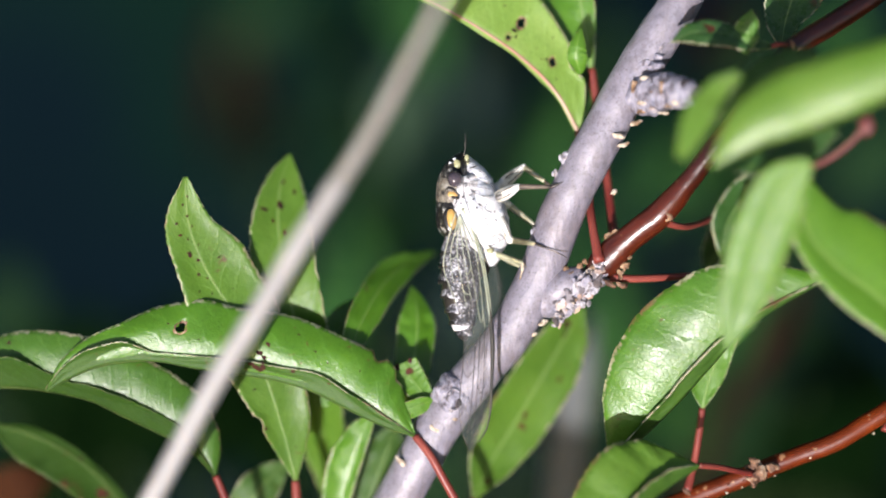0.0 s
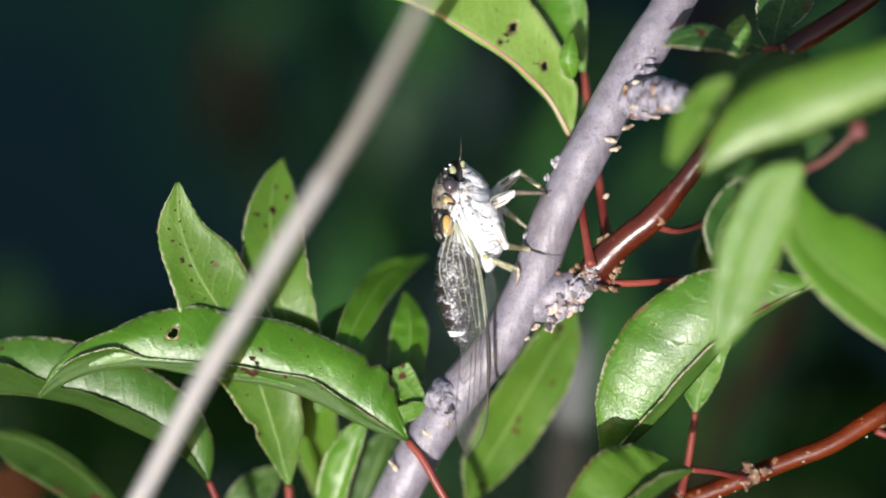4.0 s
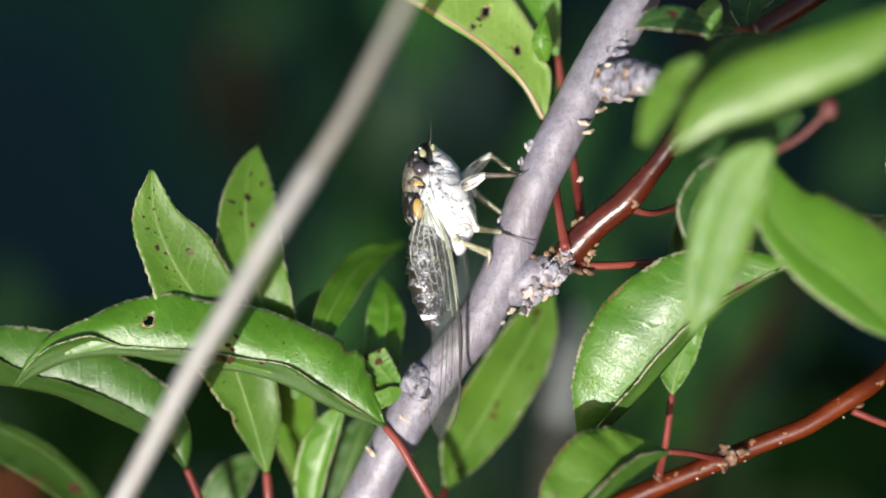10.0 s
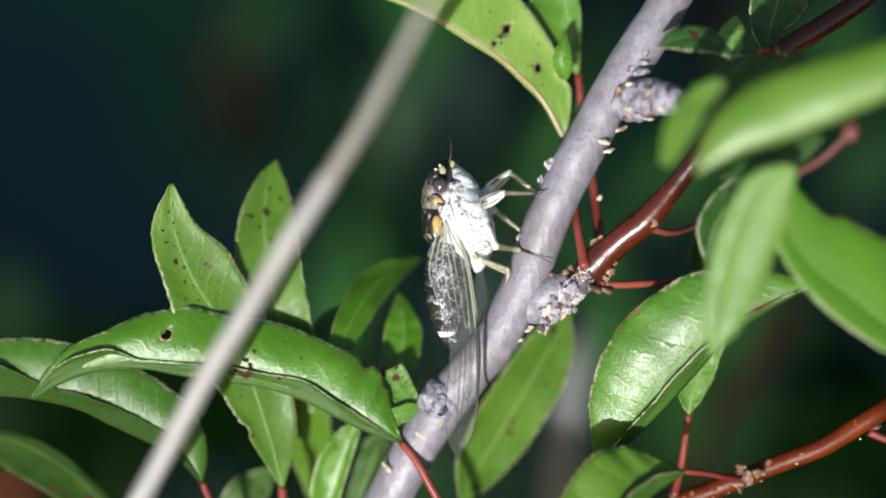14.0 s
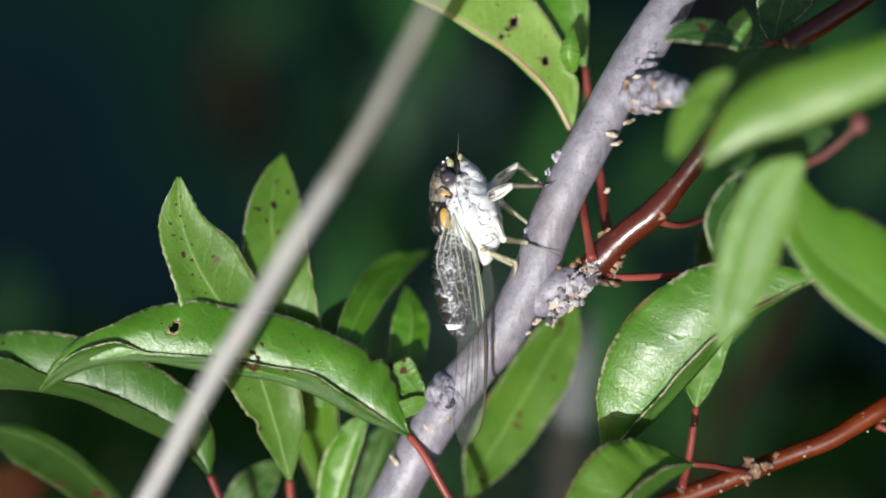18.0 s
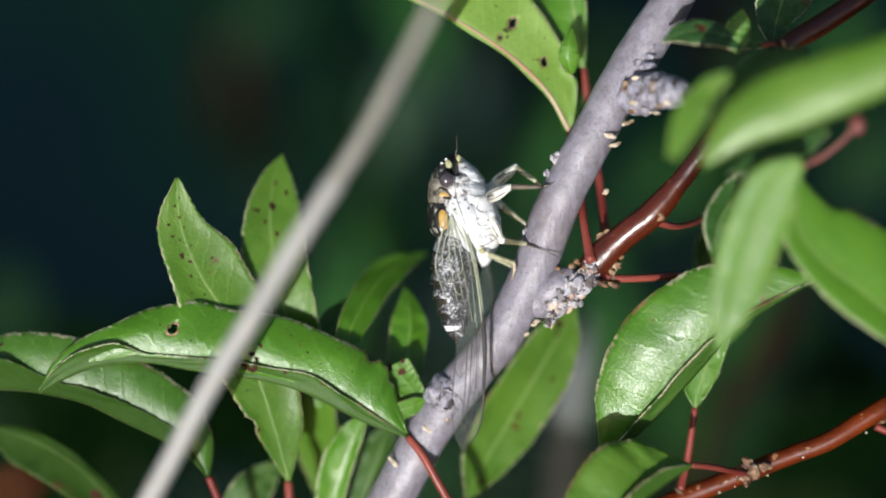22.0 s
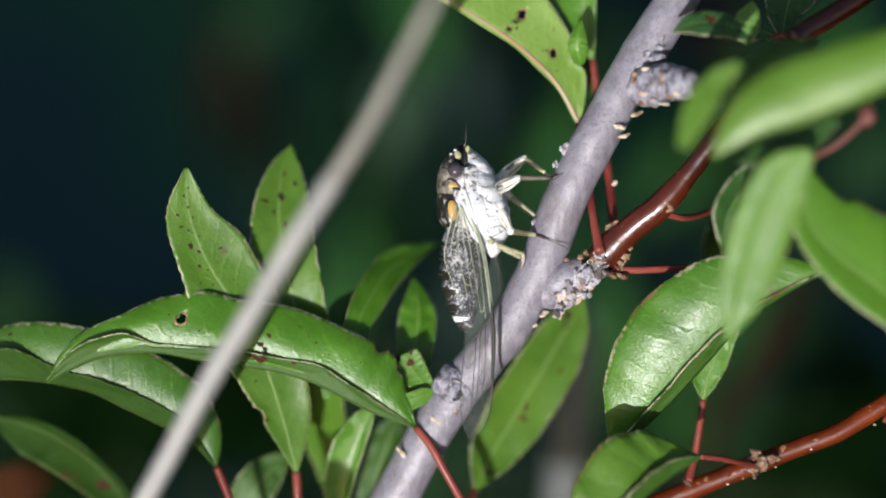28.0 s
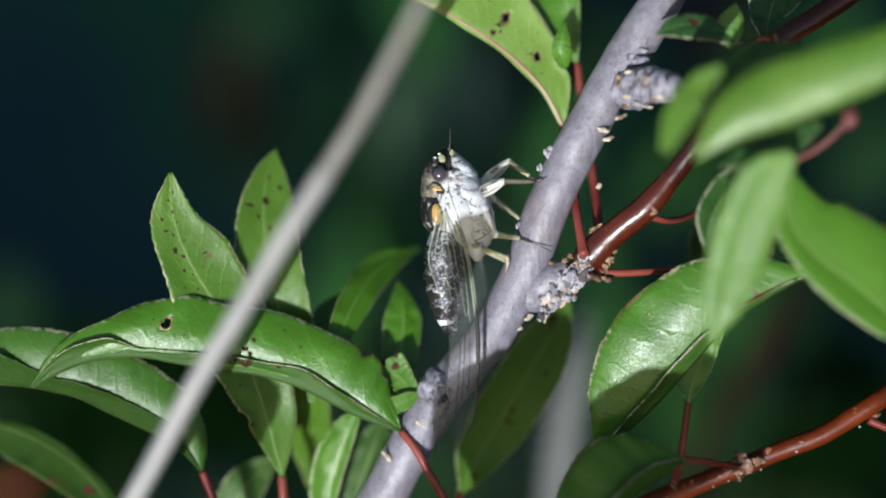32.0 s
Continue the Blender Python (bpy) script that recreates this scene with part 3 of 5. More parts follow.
for i in range(120):
    f = rnd.random()
    c = Vector((14.43, -1.02, -8.85)).lerp(Vector((20.7, -2.51, -2.93)), f)
    a = rnd.uniform(-2.6, 1.6)
    c += Vector((rnd.uniform(-0.4, 0.4), -1.9 * math.cos(a * 0.6) + rnd.uniform(-0.2, 0.2), math.sin(a) * 1.7))
    r = rnd.choice((0.18, 0.25, 0.35, 0.6))
    w = rnd.uniform(0, 3.1)
    s.blob(c, (r * 1.6, r * 0.3, r * 0.9), ((math.cos(w), rnd.uniform(-0.7, 0.7), math.sin(w)), (0, 1, rnd.uniform(-0.6, 0.6)), (-math.sin(w), 0, math.cos(w))), seg=5, rings=4, rough=1.1, freq=1.9)
tagged(part("flaking_bark", s, PLATE, limb, "crumbling grey bud scales", False), kind="stuff")
for p, r, mt in (((25.91, -7.23, 20.52), (0.8, 0.4, 0.45), CORK), ((28.71, -8.06, 19.06), (1.2, 0.5, 0.3), CORK), ((27.34, -7.82, 19.55), (0.7, 0.4, 0.4), SCALY), ((28.09, -5.7, 25.81), (1.5, 0.9, 0.8), STUBBARK), ((26.4, -5.23, 26.17), (0.9, 0.6, 0.6), STUBBARK),
                 ((24.87, -6.59, 22.76), (0.7, 0.5, 1.2), RUSTY), ((29.15, -9.15, 21.4), (0.4, 0.4, 0.7), SCALY), ((28.78, -4.99, 28.23), (0.5, 0.6, 1.1), SCALY), ((28.35, -5.45, 27.09), (0.9, 0.6, 0.5), STUBBARK), ((30.4, -10.6, 20.4), (0.8, 0.5, 0.6), CORK), ((26.6, -7.0, 23.9), (0.9, 0.4, 0.5), CORK), ((25.2, -5.9, 21.6), (0.5, 0.4, 0.9), CORK), ((27.6, -8.6, 21.9), (0.9, 0.5, 0.35), RUSTY), ((29.3, -9.4, 19.9), (0.7, 0.4, 0.4), CORK), ((31.2, -11.4, 22.6), (0.6, 0.5, 0.9), BLACKWOOD), ((28.4, -9.6, 22.6), (0.35, 0.3, 1.3), RUSTY), ((30.0, -10.5, 22.4), (0.3, 0.3, 1.2), BLACKWOOD), ((27.2, -8.3, 23.4), (0.3, 0.3, 1.0), BLACKWOOD), ((26.0, -6.4, 19.3), (0.8, 0.4, 0.5), RUSTY)):
    part("bark_flake", Soup().blob(p, [q * 0.75 for q in r], None, 14, 9, 0.8, 1.4), mt, limb)
part("broken_end", Soup().blob((33.1, -12.1, 21.3), (1.1, 0.9, 1.2), None, 14, 9, 0.4, 1.0), BLACKWOOD, limb, "dark hollow in the broken end")
for p, ln, ang in (((22.88, -5.05, 16.04), 1.0, -15), ((23.65, -4.26, 14.82), 0.9, 15), ((25.28, -5.48, 17.82), 0.9, 25), ((-0.16, 0.5, -23.8), 0.9, -15), ((-2.56, 0.5, -25.32), 0.8, -35),
                   ((-7.39, 1.36, -30.06), 1.1, -45), ((12.86, -0.39, -10.15), 0.9, 20), ((11.46, 0.46, -11.78), 0.8, 10), 
                   ((22.51, -0.67, 8.22), 0.6, 60)):
    w = radians(ang)
    part("lenticel", Soup().blob(p, (ln * 0.85, 0.25, 0.36), ((math.cos(w), 0, math.sin(w)), FAR, (-math.sin(w), 0, math.cos(w))), 14, 9, 0.8, 1.6), CORK, limb)

for p, r in (((15.48, -2.36, 13.09), (0.75, 0.8, 1.0)), ((14.41, -1.46, 10.83), (0.6, 0.7, 0.8)), ((11.49, -0.83, 2.63), (0.6, 0.7, 0.9))):
    knob = part("bark_knob", Soup().blob(p, [q * 0.75 for q in r], None, 14, 10, 0.9, 1.6), SCALY, limb, "small raised bump")
    part("knob_cap", Soup().blob(Vector(p) + Vector((-r[0] * 0.75, -0.3, 0)), (r[0] * 0.35, r[1] * 0.5, r[2] * 0.5), None, 9, 6, 0.3, 1.5), PLATE, knob)

twig = part("upper_twig", Soup().tube([(20, -1.2, -3.51), (21.77, -2, -1.11), (24.99, -3.4, 2.06), (28.8, -4.8, 5.19), (32.6, -6, 9.72), (36.4, -7, 14.92), (41.78, -7.6, 21.9), (46.94, -7, 28.19), (52.2, -6, 31.58), (58.87, -4, 35.99), (69.41, 4, 44.68), (85.69, 16, 59.12)],
            [1.92, 2.32, 1.92, 1.92, 1.44, 1.36, 1.44, 1.52, 1.52, 1.44, 1.28, 1.04], 90, 14, 0.06, 0.5), TWIG, tree, "shiny red-brown shoot")
for p, r in (((21.11, -2.4, 0.71), 0.5), ((21.89, -2.6, 1.82), 0.6), ((22.81, -3, 2.61), 0.45), ((24.04, -3.4, -2.14), 0.6), ((23.42, -3.2, -3.24), 0.5), ((24.5, -3.6, -0.87), 0.4), ((20.7, -3.6, -0.4), 0.5), ((28.17, -4.8, 6.22), 0.4), ((29.68, -6.2, 4.78), 0.5)):
    part("bud_scale", Soup().blob(p, (r, r * 0.5, r * 1.1), None, 12, 9, 1.0, 2.0), RUSTY, twig)
low = part("lower_twig", Soup().tube([(-19.38, 24, -63.93), (1.34, 14, -51.87), (19.39, 8, -42.65), (32.22, 5, -36.37), (37.79, 4, -33.97), (44.06, 2.6, -31.23), (49.55, 1.6, -28.88), (54.19, 0.6, -27.01), (58.88, 0, -24.08), (62.72, 0, -21.68), (68.19, 4, -17.76), (74.77, 6, -10.53), (86.52, 10, 5.05)],
           [1.9, 1.8, 1.65, 1.5, 1.42, 1.38, 1.34, 1.34, 1.38, 1.4, 1.25, 1.1, 0.9], 90, 12, 0.05, 0.5), NEWTWIG, tree, "thin orange-red shoot dotted with pale pores")
for px, host in (([(29.04, -6.4, 5.4), (29.82, -6.4, 4.93), (30.41, -6, 4.39)], twig), ([(22.77, -3.5, -4.43), (23.79, -3.5, -4.9), (24.39, -3, -4.67)], twig), ([(20.83, -4, -4.02), (21.94, -4, -4.66), (22.73, -4, -4.97)], twig),
                 ([(43.13, 0.6, -29.74), (43.65, -0.2, -30.3), (44.38, 0.4, -31.64)], low), ([(42.03, 0.8, -32.17), (42.81, 0.6, -32.63), (43.32, 0.8, -32.81)], low), ([(32.86, 2, -33.59), (33.3, 1.6, -34.18), (33.99, 2, -34.71)], low),
                 ([(45.24, 0.8, -30), (45.84, 0.5, -30.53), (46.38, 0.9, -30.89)], low), ([(61.09, 1, -23.6), (61.93, 0.8, -24.15), (62.77, 1, -23.84)], low), ([(46.13, -8.6, 29.13), (46.57, -8.8, 28.33), (47.1, -8.4, 27.75)], twig)):
    part("bud", Soup().tube(px, [0.2, 0.42, 0.15], 10, 9, 0.6, 2.4), BUD, host, "small scaly bud")
for p, r in (((42.8, -0.5, -29.87), 0.8), ((43.56, -0.8, -31.19), 1.0), ((42.51, -0.3, -32.36), 0.75), ((42.21, -0.2, -30.77), 0.7), ((44.97, -0.4, -30.43), 0.6)):
    part("bud", Soup().blob(p, (r, r * 0.9, r * 1.05), None, 14, 10, 0.9, 1.7), BUD, low, "crumbling scaly bud")
for x, y in ((1488, 774), (1418, 806), (1297, 858), (1355, 838), (1530, 762), (1270, 868)):
    k = 1 / 12.5
    part("pore", Soup().blob(((x - 784) * k, -6.6 if y < 400 else -4.6 if y < 500 else 0.2, (441 - y) * k), (0.2, 0.25, 0.17), None, 7, 5, 0.3, 2), CORK, twig if y < 500 else low)

# leaves: midrib from base to tip, widths of the two halves, the ways the halves spread
RED = 0.72
leaf(tree, [(-5.29, 0.8, -26.39), (-10.73, 0.4, -24.43), (-14.74, 0.5, -22.52), (-19.56, 0.6, -20.12), (-25.17, 0.6, -18.36), (-30.76, 0.4, -17.54), (-36.32, 0, -16.72), (-41.92, 0, -15.76), (-46.72, 0, -15.92), (-50.72, 0, -16.72), (-54.72, 0, -18.48), (-57.6, 0, -20.08)],
     [0.24, 7.68, 8.88, 8.7, 9.2, 9.1, 9.6, 7.7, 5.2, 4.1, 2.4, 0], [0.16, 1.76, 2.48, 2.88, 2.24, 2.4, 1.92, 1.36, 3.36, 3.04, 1.76, 0], ((0.1, 0.08, 1), (0.0, 0.1, 1)), ((0, -0.6, 1), (0, -0.5, 1)),
     "glossy green leaf folded along its midrib with brown-rimmed holes", mats=(LEAF, LEAF_BELOW), stalk=[(6.86, 6, -48.08), (3.72, 3, -41.54), (0.88, 0.8, -36.18), (-1.12, 0.2, -32.58), (-3.28, 0.2, -28.82), (-5.29, 0.8, -26.39)],
     sr=RED, holes=((0.595, -0.56, 0.011, 0.09),), bites=((0.085, -1, 0.016, 0.88), (0.17, -1, 0.022, 0.88)), seed=0.3, bulge=0.3, ripple=0.7, n=150, k=12, teeth=75,
     spots=((0.405, -0.36, 0.9), (0.395, -0.3, 0.7), (0.41, 0.7, -1.1), (0.395, 0.85, -1.0), (0.42, 0.85, -0.8), (0.40, 0.5, -0.7), (0.33, 0.8, -0.5), (0.25, 0.7, -0.3), (0.39, -0.5, 0.6), (0.55, -0.4, 0.25), (0.5, -0.5, 0.2), (0.62, -0.65, 0.3), (0.47, -0.6, 0.22), (0.3, -0.6, 0.3), (0.27, -0.5, 0.22), (0.2, -0.6, 0.25), (0.33, 0.85, 0.5), (0.34, -0.75, 0.25)))
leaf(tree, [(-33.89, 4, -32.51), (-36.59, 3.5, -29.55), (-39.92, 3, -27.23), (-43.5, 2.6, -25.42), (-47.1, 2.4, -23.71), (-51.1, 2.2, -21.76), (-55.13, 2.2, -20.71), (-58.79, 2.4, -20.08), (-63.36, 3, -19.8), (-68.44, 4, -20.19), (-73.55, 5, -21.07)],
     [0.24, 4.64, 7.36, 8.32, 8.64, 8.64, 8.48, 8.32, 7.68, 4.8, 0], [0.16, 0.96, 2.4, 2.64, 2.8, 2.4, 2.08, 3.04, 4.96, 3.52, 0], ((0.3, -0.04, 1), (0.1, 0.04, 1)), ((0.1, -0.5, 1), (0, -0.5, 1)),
     "arched green leaf folded along its midrib", [(-27.58, 5, -48.73), (-30.73, 4, -41.27), (-32.43, 4, -36), (-33.89, 4, -32.51)], mats=(LEAF_HALF_SHADE, LEAF_DEEP_SHADE), sr=RED, seed=0.7, bulge=0.22, ripple=0.6, n=110, k=10, spots=((0.8, -0.8, 0.7), (0.84, -0.6, 0.4), (0.9, 0.5, 0.5)))
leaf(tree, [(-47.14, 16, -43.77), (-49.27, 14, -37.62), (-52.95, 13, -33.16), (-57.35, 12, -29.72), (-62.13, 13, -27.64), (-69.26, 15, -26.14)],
     [0.25, 3.34, 4.34, 4.51, 4.18, 0.0], [0.25, 1.0, 1.0, 1.17, 1.17, 0.0], ((-0.5, -0.3, -0.75), (-0.3, -0.3, -0.9)), ((0.5, 0.4, 0.8), (0.2, 0.4, 1)), "dull green leaf with red edges and brown spots", mats=(LEAF_DEEP_SHADE, LEAF_DEEP_SHADE), seed=0.1, spots=((0.3, -0.3, 1.6), (0.28, -0.2, 0.9), (0.5, 0.4, 0.5)))
leaf(tree, [(-22.61, 6, -33.39), (-24.57, 5, -25.55), (-27.05, 3.6, -17.73), (-30.57, 2.4, -10.4), (-35.31, 1.6, -2.73), (-37.62, 0.8, 3.69), (-38, 0, 10.24)],
     [0.24, 2.72, 4.64, 6.3, 4.0, 3.3, 0.3], [0.24, 4.16, 5.44, 5.9, 6.2, 3.3, 0.3], ((-1, -0.45, 0), (-1, -0.3, -0.2)), ((1, 0.2, 0), (1, 0.1, 0.3)),
     "upright green leaf with dark red spots and torn edge", [(-21.69, 8, -49.22), (-22.19, 7, -41.69), (-22.37, 6, -36.65), (-22.61, 6, -33.39)], sr=0.8, rib=0.1, bites=((0.2, -1, 0.03, 0.8),), mats=(LEAF_SUN, LEAF_UNDER), seed=0.5, bulge=0.08, n=100, k=8,
     spots=((0.73, -0.3, 0.65), (0.70, -0.1, 0.5), (0.66, -0.3, 0.45), (0.75, 0.1, 0.25), (0.80, -0.45, 0.4), (0.82, 0.1, 0.3), (0.84, -0.5, 0.5), (0.86, 0.0, 0.35), (0.9, -0.2, 0.35), (0.62, -0.5, 0.3), (0.6, -0.2, 0.3), (0.64, -0.1, 0.25), (0.68, 0.4, 0.35), (0.58, 0.3, 0.2), (0.56, -0.6, 0.22), (0.5, -0.3, 0.2), (0.78, -0.2, 0.3), (0.93, 0.1, 0.3), (0.3, -0.5, 0.3), (0.18, -0.85, 0.5), (0.1, 0.4, 0.2)))
leaf(tree, [(-17.9, 24, -40.99), (-18.9, 19, -30.57), (-20.78, 9, -18.05), (-23.11, 5, -8.47), (-24.92, 5.5, 0.08), (-25.41, 7.5, 6.23), (-24.94, 9.5, 10.81), (-23.9, 11, 14.01)],
     [0.24, 2.94, 4.08, 4.73, 4.41, 3.26, 1.63, 0.08], [0.24, 2.94, 4.08, 4.5, 4.75, 4.3, 2.6, 0.08], (-1, -0.25, 0), (1, -0.15, 0), "upright green leaf with faint rusty spots", rib=0.1, mats=(LEAF_SUN, LEAF_UNDER), seed=0.9, bulge=0.1, spots=((0.72, 0.05, 1.1), (0.70, -0.6, 0.8), (0.78, 0.6, 0.6), (0.82, 0.1, 0.6), (0.62, 0.2, 0.7), (0.66, -0.2, 0.5)))
leaf(tree, [(-16.15, 12, -43.2), (-15.88, 10, -36.31), (-14.59, 9, -30.83), (-12.82, 8, -26.62), (-10.84, 8, -23.09)], [0.25, 2.98, 3.31, 2.32, 0.0], [0.25, 1.32, 1.65, 1.16, 0.0], (-1, -0.25, 0.2), (0.9, -0.5, -0.3),
     "small shiny leaf below the large folded one", mats=(LEAF, LEAF_BELOW), seed=0.2, bulge=0.12)
leaf(tree, [(-14.5, 16, -42.92), (-12.1, 15, -36.9), (-9.75, 15, -30.18), (-7.93, 16, -25.21)], [0.25, 2.52, 2.86, 0.0], [0.25, 2.19, 2.19, 0.0], (-0.9, 0.2, 0.3), (0.8, 0.3, -0.4),
     "shaded leaf behind the branch", mats=(LEAF_DULL, LEAF_UNDER), seed=0.25)
leaf(tree, [(-3.55, 2.6, -21.06), (-4.84, 2.8, -19.62), (-6.22, 3, -17.86), (-7.03, 3, -16.07)], [1.2, 1.92, 2.24, 2], [1.12, 1.76, 2.16, 2], (-1, -0.1, -0.5), (1, -0.1, 0.5), "small spotted leaf stump", mats=(LEAF_YOUNG, LEAF_UNDER), ripple=0.08, teeth=0, seed=0.6, spots=((0.75, 0.1, 1.0), (0.98, -0.5, 0.8), (0.98, 0.5, 0.7)))
leaf(tree, [(-2.58, 2, -21.18), (-4.5, 1.4, -21.95), (-6.34, 1.2, -22.58), (-7.71, 1.2, -22.9)], [0.24, 1.28, 1.44, 0.16], [0.24, 1.12, 1.12, 0.16], (0, 0.1, -1), (0, -0.1, 1), "small green leaf beside the stub", mats=(LEAF_YOUNG, LEAF_UNDER), ripple=0.08, seed=0.15, teeth=0)
leaf(tree, [(-32.17, 14, -46.0), (-30.92, 14, -40.13), (-28.82, 14, -36.11), (-26.39, 15, -33.54), (-23.53, 16, -31.29)], [0.25, 2.85, 3.02, 2.01, 0.0], [0.25, 2.51, 2.85, 1.84, 0.0], (-0.8, -0.1, 0.6), (0.8, -0.2, -0.5), "dark green leaf low in the cluster", mats=(LEAF_DULL, LEAF_UNDER), seed=0.35)
leaf(tree, [(-15.68, 3, -20.93), (-14.23, 3.5, -13.28), (-12.12, 7, -8.28), (-9.15, 12, -3.87), (-6.08, 16, -1.76), (-2.57, 20, -0.42)], [0.25, 1.8, 2.5, 2.5, 1.7, 0.0], [0.25, 1.6, 2.4, 2.4, 1.5, 0.0], (-0.8, -0.1, 0.6), (0.8, -0.1, -0.6), "hazy green leaf behind the cluster", mats=(LEAF, LEAF_UNDER), seed=0.45, teeth=0)
leaf(tree, [(-5.89, 7, -22.84), (-5.56, 7, -16.3), (-5.1, 8.5, -11.44), (-5.31, 10.5, -8.2), (-6.01, 13, -5.59)], [1.65, 2.81, 2.98, 1.98, 0.0], [1.32, 2.48, 2.65, 1.65, 0.0], (-1, 0.1, 0), (1, 0.2, 0), "upright leaf behind the insect", mats=(LEAF, LEAF_UNDER), seed=0.55, teeth=0)
leaf(tree, [(-18.46, 9, -23), (-17.64, 9, -16.41), (-16.7, 10, -11.91), (-15.27, 11, -9.04), (-13.52, 13, -7.1)], [0.51, 2.02, 2.36, 1.69, 0.0], [0.51, 2.02, 2.36, 1.52, 0.0], (-1, 0.1, 0.3), (1, 0.2, -0.3), "blue-green leaf deep in the cluster", mats=(LEAF, LEAF_UNDER), seed=0.58, teeth=0)
leaf(tree, [(3.16, 12, -36.72), (5.53, 14, -31.76), (9.33, 15, -25.56), (13.58, 16, -18.47), (17.01, 17, -12.61), (19.61, 18, -7.98)],
     [0.24, 3.68, 4.96, 4.64, 3.36, 0], [0.24, 3.2, 4.64, 4.8, 3.52, 0], (-1, -0.5, 0.2), (1, 0.15, -0.4), "long hanging leaf with brown flecks beside the branch",
     [(-1.14, 6, -48.89), (0.99, 8, -41.82), (2.32, 10, -38.63), (3.16, 12, -36.72)], sr=RED, rib=0.06, mats=(LEAF_SUN, LEAF_UNDER), seed=0.65, bulge=0.1, spots=((0.44, 0.15, 0.8), (0.40, 0.25, 1.0), (0.85, -0.3, 1.5), (0.8, -0.1, 0.8), (0.12, 0.35, 0.9), (0.62, 0.5, 0.7), (0.3, -0.3, 0.25), (0.52, -0.2, 0.25)))
# leaves above the branch
leaf(tree, [(17.98, 5, 17.17), (14.68, 4, 22.78), (9.81, 4, 27.65), (3.72, 3, 31.76), (-3.54, 2, 35.52), (-11.56, 1, 38.21), (-19.52, 0, 39.28)],
     [0.24, 0.48, 0.64, 0.64, 0.48, 0.4, 0], [0.32, 4.8, 7.36, 9.44, 8.8, 5.6, 0], (-0.6, 0.8, -0.6), ((1, 0.15, 0.35), (0.3, 0.2, 1)), "pale green leaf with brown-rimmed holes, red keel and a curled edge",
     [(20.33, -4.4, -1.5), (19.58, -1.5, 3.66), (19.02, 3.5, 10.6), (17.98, 5, 17.17)], sr=RED, mats=(LEAF_UNDER, LEAF), rib=0.3, ribmat=KEEL,
     holes=((0.25, 0.41, 0.013, 0.09), (0.40, 0.46, 0.012, 0.09), (0.41, 0.14, 0.009, 0.05)), bites=((0.20, 1, 0.055, 0.7),), seed=0.75, bulge=0.05, n=130, k=12, spots=((0.405, 0.28, 0.55), (0.39, 0.22, 0.4), (0.27, 0.33, 0.4), (0.2, 0.3, 0.25), (0.28, 0.25, 0.25), (0.47, 0.5, 0.3), (0.3, 0.75, 0.25), (0.5, 0.7, 0.3)))
leaf(tree, [(19.56, 8, 19.39), (19.06, 8, 23.91), (17.75, 8, 28.02), (14.87, 8, 32.13), (11.18, 8, 35.83), (6.24, 8, 40.35)], [0.24, 1.12, 1.6, 1.92, 2.08, 0], [0.24, 1.6, 1.28, 0.96, 1.12, 0], (-0.6, -0.5, -0.4), (1, 0.3, 0.4),
     "dark glossy far half of a folded leaf", mats=(LEAF_DARK, LEAF_UNDER), seed=0.85)
leaf(tree, [(20.05, 8, 26.54), (19.39, 8, 30.07), (18.41, 8, 36.24), (16.93, 8, 43.63)], [0.24, 2.72, 5.92, 0], [0.24, 1.12, 1.92, 0], (-1, -0.2, 0.1), (1, -0.3, 0), "upright green leaf with a pale midrib",
     [(22.95, 3, 2.34), (22.37, 6, 9.06), (21.04, 8, 18.98), (20.05, 8, 26.54)], sr=RED, rib=0.18, seed=0.95)
leaf(tree, [(43.5, -9, 28.15), (39.57, -10, 28.98), (35.58, -11, 29.96), (32.31, -12, 29.7), (29.31, -12, 28.47)], [0.23, 1.23, 1.69, 1.54, 0.0], [0.23, 1.54, 2.0, 1.69, 0.0], ((0, 0.4, 1), (0, 0.4, 1)), (0, -0.5, -1), "small bluish green leaf on the red twig",
     [(46.85, -7, 28.19), (45.76, -8, 28.4), (44.51, -9, 28.46), (43.5, -9, 28.15)], mats=(LEAF_DARK, LEAF_BELOW), sr=0.45, seed=0.11, teeth=18, spots=((0.55, -0.3, 1.3), (0.6, -0.5, 0.6)))
leaf(tree, [(39.88, -10, 26.97), (40.11, -10, 29.29), (40.49, -10, 31.3), (40.65, -10, 33.15)], [0.31, 2.01, 1.7, 0.0], [0.31, 1.39, 1.08, 0.0], (-1, 0.1, 0), (1, -0.3, 0), "small leaf tip", mats=(LEAF, LEAF_BELOW), seed=0.21, teeth=12)
leaf(tree, [(18.01, 1.5, 31.6), (17.47, 0.5, 29.33), (17.31, 0.5, 27.32), (18.04, 2, 25.21)], [0.24, 1.12, 1.36, 0.48], [0.24, 1.28, 1.61, 0.48], (-1, 0.5, 0.1), (1, 0.3, -0.1), "dark glossy curled lobe of the pale leaf", mats=(LEAF, LEAF_BELOW), seed=0.77, teeth=8, ripple=0.1)
leaf(tree, [(45.46, -5, 28.08), (46.09, -4, 31.65), (47.59, -3, 36.5), (49.74, -2, 43.78)], [0.24, 2.88, 4.16, 0], [0.24, 1.92, 4, 0], (-1, -0.2, 0.1), (1, -0.2, 0), "dark green leaf with pale toothed margin", mats=(LEAF_DARK, LEAF_UNDER), seed=0.31)
